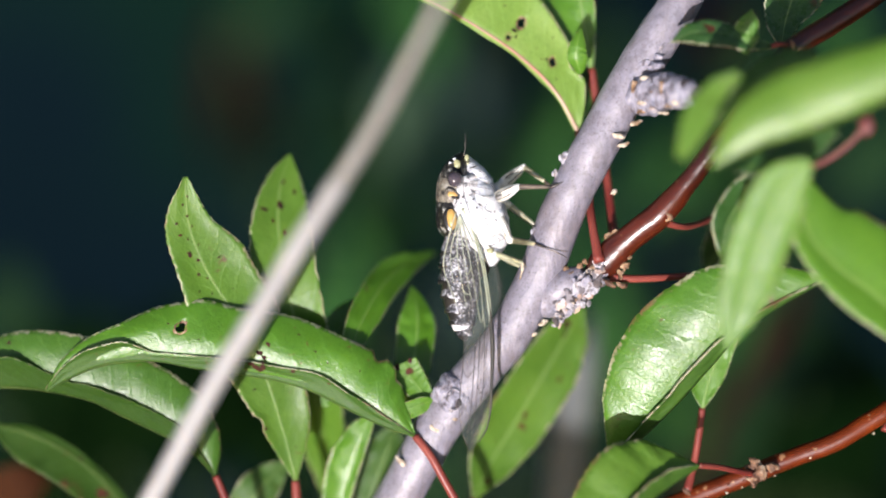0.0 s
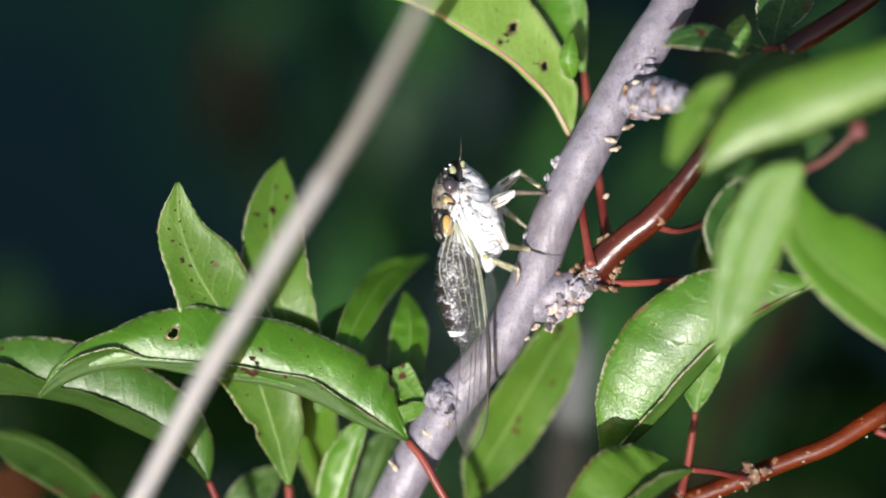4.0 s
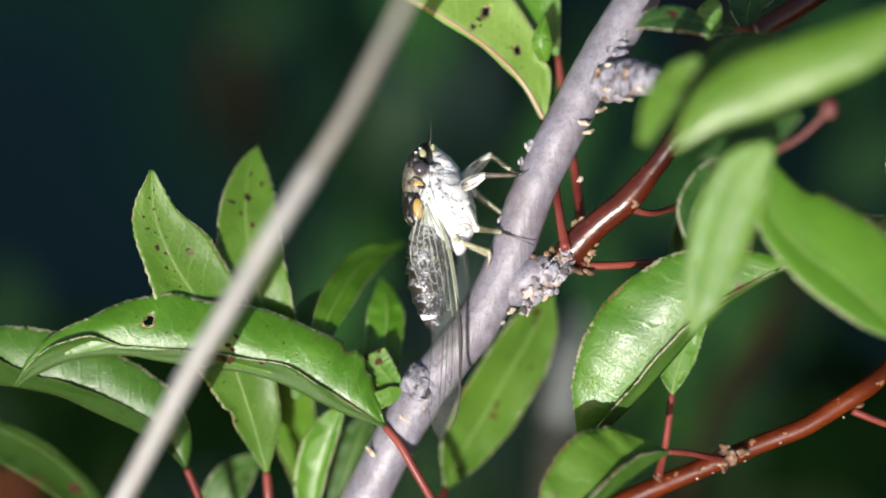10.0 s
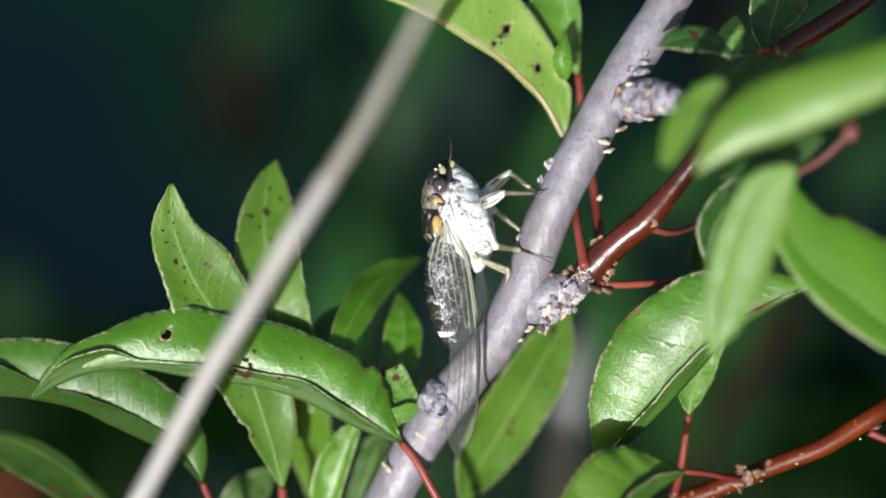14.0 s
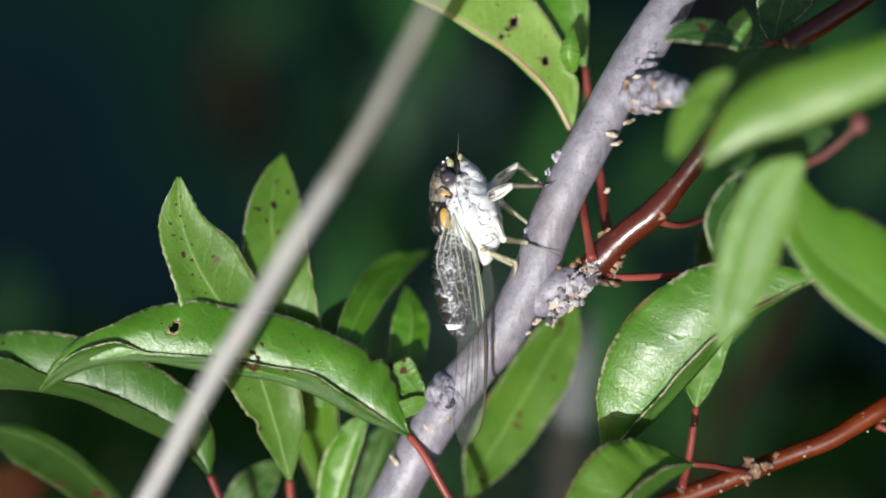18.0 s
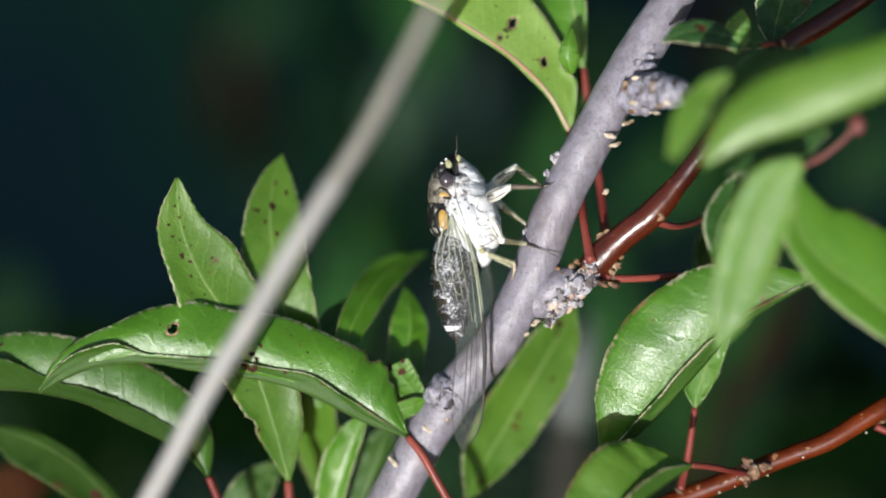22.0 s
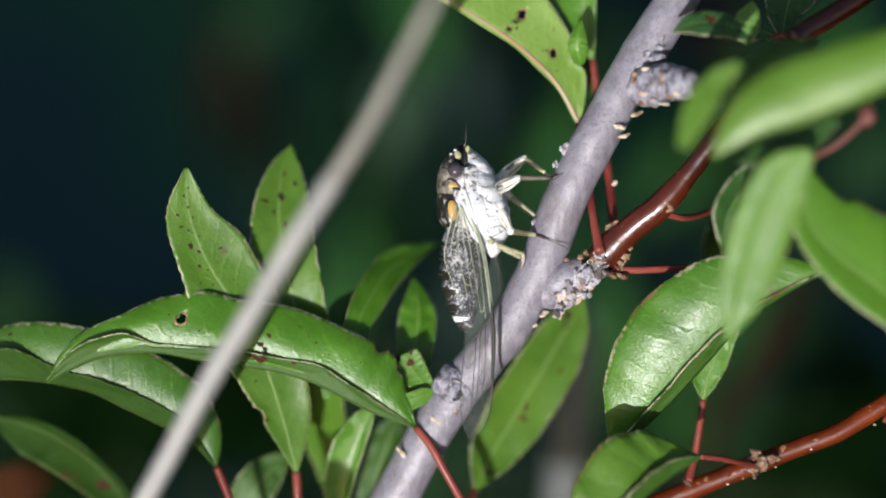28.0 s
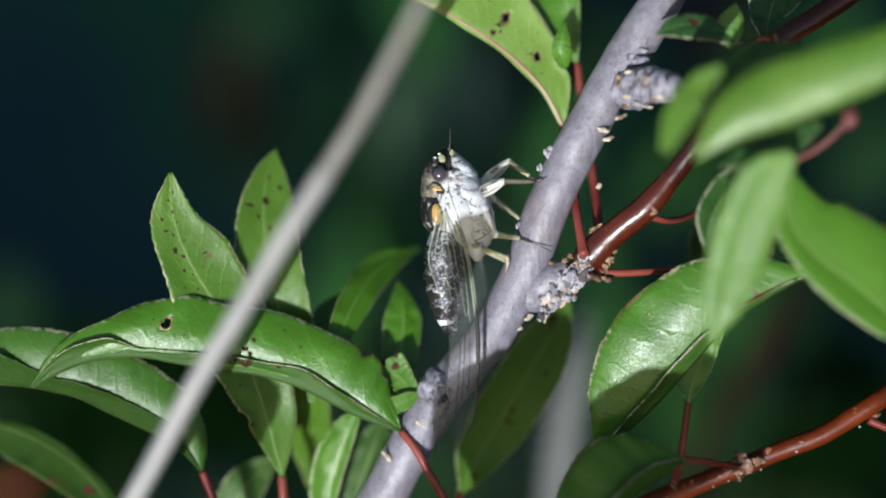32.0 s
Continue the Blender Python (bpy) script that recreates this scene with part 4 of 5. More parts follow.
# leaves right of the fork
leaf(tree, [(51.45, -8, -3.66), (45.69, -7.5, -6.94), (39.98, -6.5, -11.03), (35.47, -5, -16.28), (30.92, -3.4, -21.67), (26.34, -1.6, -26.34), (22.08, 0, -29.92)],
     [0.32, 6.24, 10.56, 12.16, 11.2, 7.68, 0], [0.24, 0.8, 1.6, 2.4, 2.56, 1.6, 0], ((-0.6, 0.05, 0.9), (-1, 0.07, 0.5)), ((-0.5, -0.75, 0.6), (-0.7, -0.75, 0.5)),
     "large glossy green leaf with a finely toothed edge", mats=(LEAF, LEAF_BELOW), seed=0.41, bulge=0.17, n=120, k=10)
leaf(tree, [(35.72, 3, -22.39), (36.2, 3, -20.12), (37.34, 3, -16.49), (39.11, 3, -12.04), (41.03, 4, -8.03)], [0.24, 2.08, 2.56, 1.92, 0], [0.24, 1.28, 1.92, 1.6, 0], (-1, -0.2, 0.2), (1, -0.2, 0), "small pale-veined leaf on a red stalk",
     [(33.51, 2, -34.07), (34.59, 3, -30.22), (35.23, 3, -26.18), (35.72, 3, -22.39)], sr=0.6, rib=0.2, seed=0.51, teeth=20)
leaf(tree, [(33.93, -8, -29.49), (29.98, -10, -31.84), (26.24, -12, -34.3), (21.18, -13, -38.77), (15.47, -14, -43.51)], [0.23, 7.39, 9.09, 7.39, 0.0], [0.23, 2.62, 2.77, 2.31, 0.0], (-0.6, 0.15, 0.8), (-0.5, -0.8, 0.7), "broad green leaf above the lower twig", mats=(LEAF_SUN, LEAF_BELOW), stalk=[(43.58, 1, -31.78), (40.06, -3, -30.8), (36.83, -6, -29.93), (33.93, -8, -29.49)], sr=0.5, seed=0.61)
leaf(tree, [(39.54, 10, 5.71), (39.46, 12, 3.41), (39.05, 14, 0.08), (37.62, 16, -4.13)], [0.24, 1.6, 2.08, 0], [0.24, 4, 4.8, 0], (-1, -0.2, 0), (1, -0.1, 0), "shaded blue-green leaf on a pink stalk",
     [(28.94, -5, 4.17), (31.75, -3, 3.48), (35.76, 4, 4.14), (39.54, 10, 5.71)], mats=(LEAF_DARK, LEAF_UNDER), sr=0.55, seed=0.71)
part("leaf_stalk", Soup().tube([(22.09, -2, -3.73), (25.11, -2, -3.89), (29.18, -1, -3.75), (34.2, 1, -3.45), (40.89, 3, -2.99), (48.16, 3, -3.47)], [0.62, 0.55, 0.52, 0.5, 0.5, 0.5], 24, 8), STALKLET, tree, "pink leaf stalk")
leaf(tree, [(47.27, -12, 10.82), (43.59, -12, 9.44), (39.6, -12, 7.37), (37.14, -12, 3.91), (36.22, -12, -0.69)], [0.23, 2.0, 2.61, 2.3, 0.0], [0.23, 2.3, 3.07, 3.07, 0.0], (-0.6, -0.4, 0.9), (0.8, 0.3, -0.8), "green leaf behind the hanging leaf", mats=(LEAF_DARK, LEAF_UNDER), seed=0.81)
# near leaves, out of focus
leaf(tree, [(45.12, -30, 11.57), (41.98, -29, 8.29), (39.96, -28, 3.69), (38.37, -27, -1.38), (36.62, -26, -7.95), (35.29, -25, -12.52)], [0.72, 3.33, 3.76, 3.62, 2.32, 0.43], [0.72, 3.33, 3.91, 3.76, 2.46, 0.43], (-1, 0.04, 0.4), (1, -0.04, -0.4), "bright green leaf hanging before the twig", mats=(LEAF_YOUNG, LEAF_YOUNG), seed=0.22, ripple=0.1, wave=0)
leaf(tree, [(45.01, -22, 10.44), (46.34, -22, 2.66), (50.04, -22, -1.85), (54.78, -22, -5.33), (59.81, -22, -9.77), (64.55, -22, -14.73)], [0.59, 2.22, 3.11, 3.85, 2.96, 0.0], [0.59, 6.81, 8.29, 8.73, 7.7, 0.0], (-0.7, -0.3, -0.8), (0.8, 0.2, 0.8), "broad green leaf hanging from a red stalk",
     [(53.49, -24, 16.39), (51.56, -23, 14.19), (49.0, -22, 12.2), (45.01, -22, 10.44)], mats=(LEAF_YOUNG, LEAF_UNDER), sr=0.45, seed=0.32, ripple=0.15, wave=0, stalkmat=DRYSTALK)
leaf(tree, [(62.84, -42, 27.51), (54.0, -41, 23.07), (47.57, -40, 20.67), (41.93, -39, 18.26), (36.65, -38, 15.54), (31.74, -36, 10.6)], [2.08, 3.47, 4.03, 4.58, 3.75, 0.28], [1.8, 3.33, 3.75, 3.61, 2.64, 0.28], (-0.4, 0.5, 1), (0.4, 0.15, -0.9), "bright leaf close to the lens", mats=(LEAF_NEAR, LEAF_BELOW), seed=0.42, bulge=0.15, ripple=0.15, wave=0)
leaf(tree, [(35.66, -33, 22.24), (33.11, -33, 20.53), (30.57, -34, 17.06), (28.2, -35, 11.63)], [0.57, 1.42, 1.84, 0.71], [0.57, 1.42, 1.84, 0.71], (-1, 0.2, 0.4), (1, -0.4, -0.4), "small leaf close to the lens", mats=(LEAF_NEAR, LEAF_YOUNG), seed=0.52)
leaf(tree, [(47.08, -22, 26.43), (43.37, -23, 24.85), (39.53, -24, 22.12), (36.31, -25, 17.64)], [0.44, 2.06, 2.5, 0.59], [0.44, 2.2, 2.5, 0.59], (-0.3, 0.6, 1), (0.3, -0.3, -1), "shaded leaf among the near leaves", mats=(LEAF_DULL, LEAF_BELOW), seed=0.56)
leaf(tree, [(49.67, -24, 15.87), (45.26, -24, 13.15), (40.86, -24, 11.24), (36.59, -24, 10.36)], [0.59, 2.06, 2.06, 0.0], [0.59, 1.62, 1.62, 0.0], (0, 0.5, 1), (0, -0.3, -1), "dark leaf under the near leaf", mats=(LEAF_DARK, LEAF_BELOW), seed=0.57)
part("fruit_stub", Soup().blob((53.64, -24, 16.53), (1.0, 1.0, 1.2), None, 12, 8, 0.5, 0.8), DRYSTALK, tree, "dull red bud at the end of a stalk")
leaf(tree, [(67.55, -4, 1.66), (66.92, -4, 7.97), (67.55, -4, 15.07), (69.52, -4, 22.96)], [0.24, 1.76, 1.92, 0], [0.24, 3.2, 3.52, 0], (-1, -0.2, 0), (1, -0.2, 0), "green leaf with a toothed edge", seed=0.72)
leaf(tree, [(76.4, 6, -3.18), (69.87, 6, -2.37), (65.79, 6, -0.73), (61.3, 6, 3.35)], [0.24, 4, 4, 0], [0.24, 3.2, 3.2, 0], (0, -0.2, 1), (0, -0.2, -1), "dark green leaf with silvery teeth", mats=(LEAF_DARK, LEAF_UNDER), seed=0.82)
part("leaf_stalk", Soup().tube([(61.09, 1, -24.8), (63.9, 1, -26.01), (67.33, 2, -27.3), (72.41, 3, -29.01)], [0.6, 0.5, 0.45, 0.4], 14, 8), STALKLET, tree, "pink leaf stalk")

# ---- the dry grass stem before the branch ----
straw = thing("grass_stem", level(-640, -40, -1200), "dry straw-coloured grass stem leaning in front of the branch", "grass")
part("lower_stem", Soup().tube([level(-640, -50, -1205), level(-330, -30, -560)] + [(-52.49, -20, -55.85), (-38.15, -28, -31.93), (-28.73, -34, -15.29), (-24.0, -37, -7.98), (-18.11, -41, 1.45), (-13.82, -44, 7.83)], [1.9, 1.75, 1.46, 1.4, 1.34, 1.3, 1.24, 1.16], 70, 12), SHEATH, straw, "pale papery sheath")
part("upper_stem", Soup().tube([(-14.03, -43.8, 7.49), (-9.35, -47, 14.59), (-5.23, -51, 21.77), (-1.43, -55, 28.7), (4.17, -62, 39.87)], [1.04, 0.95, 0.86, 0.76, 0.5], 50, 12), STRAW, straw)
part("node", Soup().tube([(-14.38, -43.6, 6.95), (-13.82, -44, 7.83), (-13.39, -44.4, 8.49)], [1.18, 1.24, 1.1], 8, 12), SHEATH, straw)

# ---- a sprig added unseen below the view, whose leaves shade the branch's lower part ----
sprig = thing("leafy_sprig", level(-60, -60, -1200), "unseen leafy sprig added to shade the branch from below", "twig")
part("stem", Soup().tube([level(-60, -60, -1205), level(-58, -80, -700), level(-52, -90, -300), (-40, -100, -130), (-28, -98, -85)], [2.2, 1.8, 1.4, 0.8, 0.4], 40, 8), TWIG, sprig)
for p, ln, wd, ang in (((-15.1, -82.6, -69.5), 32.5, 9.4, 85), ((2.5, -95.2, -74.8), 37.5, 10.8, 35), ((-55.5, -93.4, -71.3), 17.5, 5.0, 70), ((-23.0, -105.6, -48.6), 11.2, 3.2, 70)):
    a = radians(ang)
    d, c = Vector((math.cos(a), 0, math.sin(a))), Vector(p)
    part("leaf", blade([c - d * ln * 0.5, c - d * ln * 0.15, c + d * ln * 0.2 + Vector((0, -1, 0)), c + d * ln * 0.5], [0.3, wd * 0.9, wd, 0], [0.3, wd * 0.9, wd, 0], (-d.z, -0.2, d.x), (d.z, -0.2, -d.x), n=30, k=4), (LEAF, LEAF_UNDER), sprig)
    part("leaf_stalk", Soup().tube([c - d * ln * 0.5, (c - d * ln * 0.5).lerp(Vector((-40, -100, -130)), 0.5) + Vector((0, 0, -6)), (-40, -100, -130)], [0.5, 0.4, 0.4], 16, 6), STALKLET, sprig)

# ---- the insect ----
bug = thing("cicada", (9.68, 0, -1.68), "grey and white mottled cicada clinging head-up to the grey branch", "insect")
SIDE = (0, 1, 0)
# abdomen: eight rings, dark with silver bands
ab = part("abdomen", Soup().tube([(1.28, 0, 2.88), (1.04, 0, -0.72), (0.72, 0, -4.72), (0.88, 0, -8.32), (1.28, 0, -10.72), (1.52, 0, -11.92)], [2.08, 2.48, 2.48, 2, 1.28, 0.72], 30, 18, 0.04, 0.9, (1.15, 1.0), SIDE), BLACK, bug, "dark abdomen dusted with silver")
spine = glide([(1.44, 0, 2.08), (1.04, 0, -1.12), (0.72, 0, -4.72), (0.96, 0, -8.32), (1.36, 0, -10.96)], 7)
for i, (c, r) in enumerate(zip(spine, [2.72, 3.04, 3.12, 2.95, 2.68, 2.3, 1.85, 1.15])):
    d = ((spine[min(i + 1, 7)] - spine[max(i - 1, 0)]).normalized() + Vector((-0.18, 0, 0))).normalized()
    c = c + Vector((0.25, 0, 0))
    part("abdomen_ring", Soup().tube([c - d * 1.35, c - d * 0.9, c + d * 0.3, c + d * 1.0, c + d * 1.12], [r * 0.985, r * 0.985, r * 0.995, r * 1.0, r * 0.975], 10, 28, 0.025, 1.4, (1.16, 1.0), SIDE), MOTTLE, ab)
    if 0 < i < 7:
        arc = [c + d * (0.9 - 0.25 * q) + Vector((-math.cos(w) * r * 0.93, -math.sin(w) * r * 1.1, 0)) for q, w in ((0, 0.0), (0.3, 0.35), (0.6, 0.7), (1, 1.05))]
        part("dark_band", Soup().tube(arc, [0.2, 0.32, 0.26, 0.08], 14, 8, 0.6, 1.6), BLACK, ab, "black crescent across the ring")
part("white_tail_band", Soup().tube([(1.2, 0, -10), (1.28, 0, -10.48), (1.36, 0, -11.28)], [1.56, 1.52, 1.2], 6, 16, 0.03, 1, (1.1, 1.0), SIDE), WAX, ab, "white waxy band")
part("tail_tip", Soup().tube([(1.36, 0, -11.28), (1.52, 0, -12.08), (1.76, 0, -12.88)], [1.04, 0.8, 0.16], 8, 12, 0.1, 1, (1.1, 1.0), SIDE), BLACK, ab, "black pointed tail tip")
for i in range(6):
    c = spine[i + 1]
    part("breathing_pore", Soup().blob(c + Vector((1.0, -2.9 + i * 0.22, 0.2)), (0.28, 0.2, 0.45), None, 8, 6), BLACK, ab)
# thorax
th = part("thorax", Soup().tube([(1.12, 0, 10.32), (1.76, 0, 7.28), (2.24, 0, 4.08), (2.56, 0, 1.28), (2.72, 0, -0.72)], [2.88, 3.52, 3.6, 2.88, 1.6], 28, 20, 0.03, 0.8, (1.12, 1.0), SIDE), SILVER, bug, "thorax with silver dust")
part("belly_plate", Soup().tube([(3.04, 0, 9.84), (4.16, 0, 7.28), (5.12, 0, 4.08), (5.44, 0, 1.28), (5.28, 0, -1.12)], [1.6, 2.72, 2.88, 2.56, 0.8], 26, 18, 0.10, 0.9, (1.55, 0.95), SIDE), WAX, th, "chalk-white waxy underside")
part("side_plate", Soup().tube([(1.74, -3.4, 7.59), (2.68, -4, 4.81), (3.79, -3.6, 2.05), (4.92, -2.4, -0.32)], [0.8, 1.6, 1.6, 0.8], 18, 14, 0.12, 1.1, (0.5, 1.2), SIDE), WAX, th, "white side plate")
part("sound_flap", Soup().blob((5.16, -2.2, -0.56), (1.5, 1.6, 1.7), None, 14, 9, 0.08, 0.8), WAX, th, "rounded white flap")
part("sound_flap", Soup().blob((5.24, 2.2, -0.56), (1.5, 1.6, 1.7), None, 14, 9, 0.08, 0.8), WAX, th, "rounded white flap")
part("dark_hollow", Soup().blob((4.31, -1, -1.99), (0.9, 2.4, 1.8), None, 12, 8), BLACK, th, "black hollow under the flap")
part("mesonotum", Soup().tube([(-0.16, 0, 7.68), (-0.4, 0, 5.68), (-0.4, 0, 3.68), (0.32, 0, 1.52)], [1.76, 2.08, 2, 0.96], 18, 18, 0.03, 1, (1.65, 1.0), SIDE), HEADSKIN, th, "dark domed back plate")
part("orange_patch", Soup().blob((-0.24, -3.75, 4.34), (0.72, 0.4, 1.45), ((0.98, 0, 0.1), FAR, (-0.1, 0, 0.98)), 12, 9, 0.06, 1), ORANGE, th, "orange oval patch")
part("patch_rim", Soup().blob((-0.4, -3.45, 4.11), (1.15, 0.45, 1.95), ((0.98, 0, 0.1), FAR, (-0.1, 0, 0.98)), 12, 9, 0.06, 1), BLACK, th)
part("orange_patch", Soup().blob((-0.81, 3.3, 4.45), (0.62, 0.5, 1.35), None, 12, 9, 0.06, 1), ORANGE, th, "orange oval patch")
part("pronotum", Soup().tube([(0.16, 0, 10.48), (-0.08, 0, 9.28), (-0.16, 0, 7.68), (0, 0, 6)], [2, 2.32, 2.32, 1.92], 16, 20, 0.05, 1, (1.55, 1.0), SIDE), SHIELD, th, "tan collar with black marks")
part("collar_mark", Soup().tube([(-1.27, -3, 8.16), (-0.63, -3.4, 8.78), (0.16, -3.6, 8.3), (0.79, -3.5, 7.51)], [0.1, 0.22, 0.2, 0.1], 12, 6), BLACK, th)
part("collar_mark", Soup().tube([(-0.32, -3.6, 7.51), (0.47, -3.6, 7.27), (1.11, -3.2, 7.36)], [0.1, 0.24, 0.1], 8, 6), BLACK, th)
part("collar_patch", Soup().blob((0.16, -3.4, 7.83), (1.0, 0.25, 0.55), None, 10, 7, 0.3, 1), ORANGE, th, "ochre patch on the collar")
# head
hd = part("head", Soup().tube([(1.3, 0, 13.75), (0.95, 0, 12.9), (0.45, 0, 11.5), (0.08, 0, 9.84), (0.24, 0, 8.48)], [0.4, 1.15, 1.85, 2.3, 1.95], 18, 18, 0.04, 1, (1.5, 1.0), SIDE), HEADSKIN, bug, "dark mottled head")
part("face", Soup().tube([(1.6, 0, 13.35), (2.3, 0, 12.0), (3.2, 0, 10.5), (4.45, 0, 9.2), (5.35, 0, 8.5)], [0.4, 1.1, 1.6, 1.5, 0.75], 24, 18, 0.07, 1.3, (1.5, 1.0), SIDE), WAX, hd, "bulging white grooved face")
for i in range(5):
    c = Vector((2.1, 0, 12.2)).lerp(Vector((4.5, 0, 9.3)), i / 4)
    part("face_groove", Soup().tube([c + Vector((-0.5, -2.0, 0.1)), c + Vector((0.1, -1.9, 0.25)), c + Vector((0.75, -1.2, 0.5))], [0.03, 0.08, 0.03], 8, 6), LEGDARK, hd)
part("brow_stripe", Soup().tube([(1.5, -1.1, 13.0), (1.25, -2.2, 12.2), (1.2, -2.9, 11.3), (1.25, -3.2, 10.6)], [0.12, 0.3, 0.32, 0.15], 16, 8, 0.3, 1.2), BLACK, hd, "black stripe beside the face")
part("cheek", Soup().blob((3.34, -1.9, 8.5), (1.9, 1.0, 0.75), ((0.96, 0, -0.25), FAR, (0.25, 0, 0.96)), 12, 8, 0.1, 1), WAX, hd, "white cheek plate")
for sgn in (-1, 1):
    part("eye", Soup().blob(Vector((0.16, 0, 9.92)) + Vector((0, sgn * 4.0, 0)), (1.05, 1.0, 1.1), None, 18, 12), EYE, hd, "smoky grey round eye")
    part("antenna", Soup().tube([Vector((1.4, 0, 13.3)) + Vector((0, sgn * 1.2, 0)), Vector((1.6, 0, 14.2)) + Vector((0, sgn * 1.5, 0)), Vector((1.65, 0, 15.3)) + Vector((0, sgn * 1.6, 0)), Vector((1.6, 0, 16.6)) + Vector((0, sgn * 1.5, 0))], [0.12, 0.05, 0.025, 0.015], 12, 6), LEGDARK, hd, "thin dark bristle")
    part("brow_patch", Soup().blob(Vector((0.48, 0, 12.08)) + Vector((0, sgn * 2.6, 0)), (0.5, 0.25, 0.7), ((0.9, 0, 0.4), FAR, (-0.4, 0, 0.9)), 10, 7, 0.3, 1), OLIVE, hd, "yellow-green brow patch")
part("beak", Soup().tube([(4, 0, 8.24), (4.97, 0.3, 6.33), (5.44, 0.2, 4.08)], [0.7, 0.5, 0.25], 12, 8), LEGCREAM, hd)


def leg(name, label, joints, radii, mats):
    """Thigh, shin and foot along four joints."""
    f = part("leg", Soup().tube([joints[0], Vector(joints[0]).lerp(Vector(joints[1]), 0.45), joints[1]], [radii[0] * 0.7, radii[0] * 0.9, radii[0] * 0.5], 14, 10, 0.06, 1.2), mats[0], bug, label)
    part("shin", Soup().tube([joints[1], Vector(joints[1]).lerp(Vector(joints[2]), 0.5), joints[2]], [radii[1] * 1.25, radii[1], radii[1] * 0.85], 14, 8, 0.05, 1.5), mats[1], f)
    part("foot", Soup().tube([joints[2]] + list(joints[3:]), [radii[2], radii[2] * 1.1] + [radii[2] * 0.5] * (len(joints) - 3), 12, 8), mats[2], f, "hooked dark foot")
    a, b = Vector(joints[0]), Vector(joints[1])
    side = (b - a).normalized().cross(Vector((0, -1, 0))).normalized()
    for o in (-0.45, 0.4):
        off = side * (radii[0] * o) + Vector((0, -radii[0] * 0.72, 0))
        part("thigh_stripe", Soup().tube([a.lerp(b, 0.2) + off * 0.9, a.lerp(b, 0.5) + off, a.lerp(b, 0.88) + off * 0.72], [0.04, 0.1, 0.04], 10, 6, 0.4, 2.0), LEGDARK, f)
    part("knee", Soup().blob(joints[1], (radii[1] * 1.35,) * 3, None, 8, 6), LEGCREAM, f)
    part("hip", Soup().blob(joints[0], (radii[0] * 1.15, radii[0], radii[0] * 1.05), None, 10, 7, 0.1, 1), WAX, f)


leg("foreleg", "cream front leg with a stout thigh", [(5.39, -2.6, 7.06), (9.02, -3.2, 8.94), (13.7, -3, 8.95), (14.57, -3.2, 9.3), (15.9, -3.75, 9.9)], (1.05, 0.34, 0.18), (LEGCREAM, LEGDARK, LEGDARK))
leg("foreleg", "cream front leg bent at the knee", [(5.96, 2, 8.54), (9.97, 1.6, 11.9), (12.9, 0.4, 9.85), (13.65, -0.6, 9.18), (14.49, -1.4, 8.84)], (1.0, 0.36, 0.24), (LEGCREAM, LEGOLIVE, LEGDARK))
leg("midleg", "slender olive leg", [(6.77, 2.4, 7.18), (8.08, 2.8, 6.38), (11.57, 1.4, 3.62), (12.18, 0.6, 2.97), (12.65, 0.2, 2.32)], (0.8, 0.4, 0.24), (LEGCREAM, LEGOLIVE, LEGDARK))
leg("midleg", "cream and olive leg with a dark foot", [(6.17, -3.2, 4.99), (7.89, -4.2, 1.5), (11.3, -2.5, 1.0), (12.5, -3.3, 0.55), (13.7, -3.55, 0.05), (14.9, -3.6, -0.45), (15.9, -3.3, -0.95)], (0.85, 0.42, 0.16), (LEGCREAM, LEGOLIVE, LEGDARK))
leg("hindleg", "thin olive hind leg", [(4.28, -3, 0.87), (5.69, -3.4, -0.4), (9.68, -2.4, -1.67), (9.67, -2.6, -2.78), (9.35, -2.8, -4.04)], (0.7, 0.36, 0.26), (LEGCREAM, LEGOLIVE, CORK))
leg("hindleg", "thin olive hind leg", [(4.69, 3, 0.89), (6.31, 3.2, -0.57), (9.74, 1.8, -2.33), (10.27, 1, -3.29), (10.58, 0.6, -4.09)], (0.7, 0.34, 0.22), (LEGCREAM, LEGOLIVE, LEGDARK))


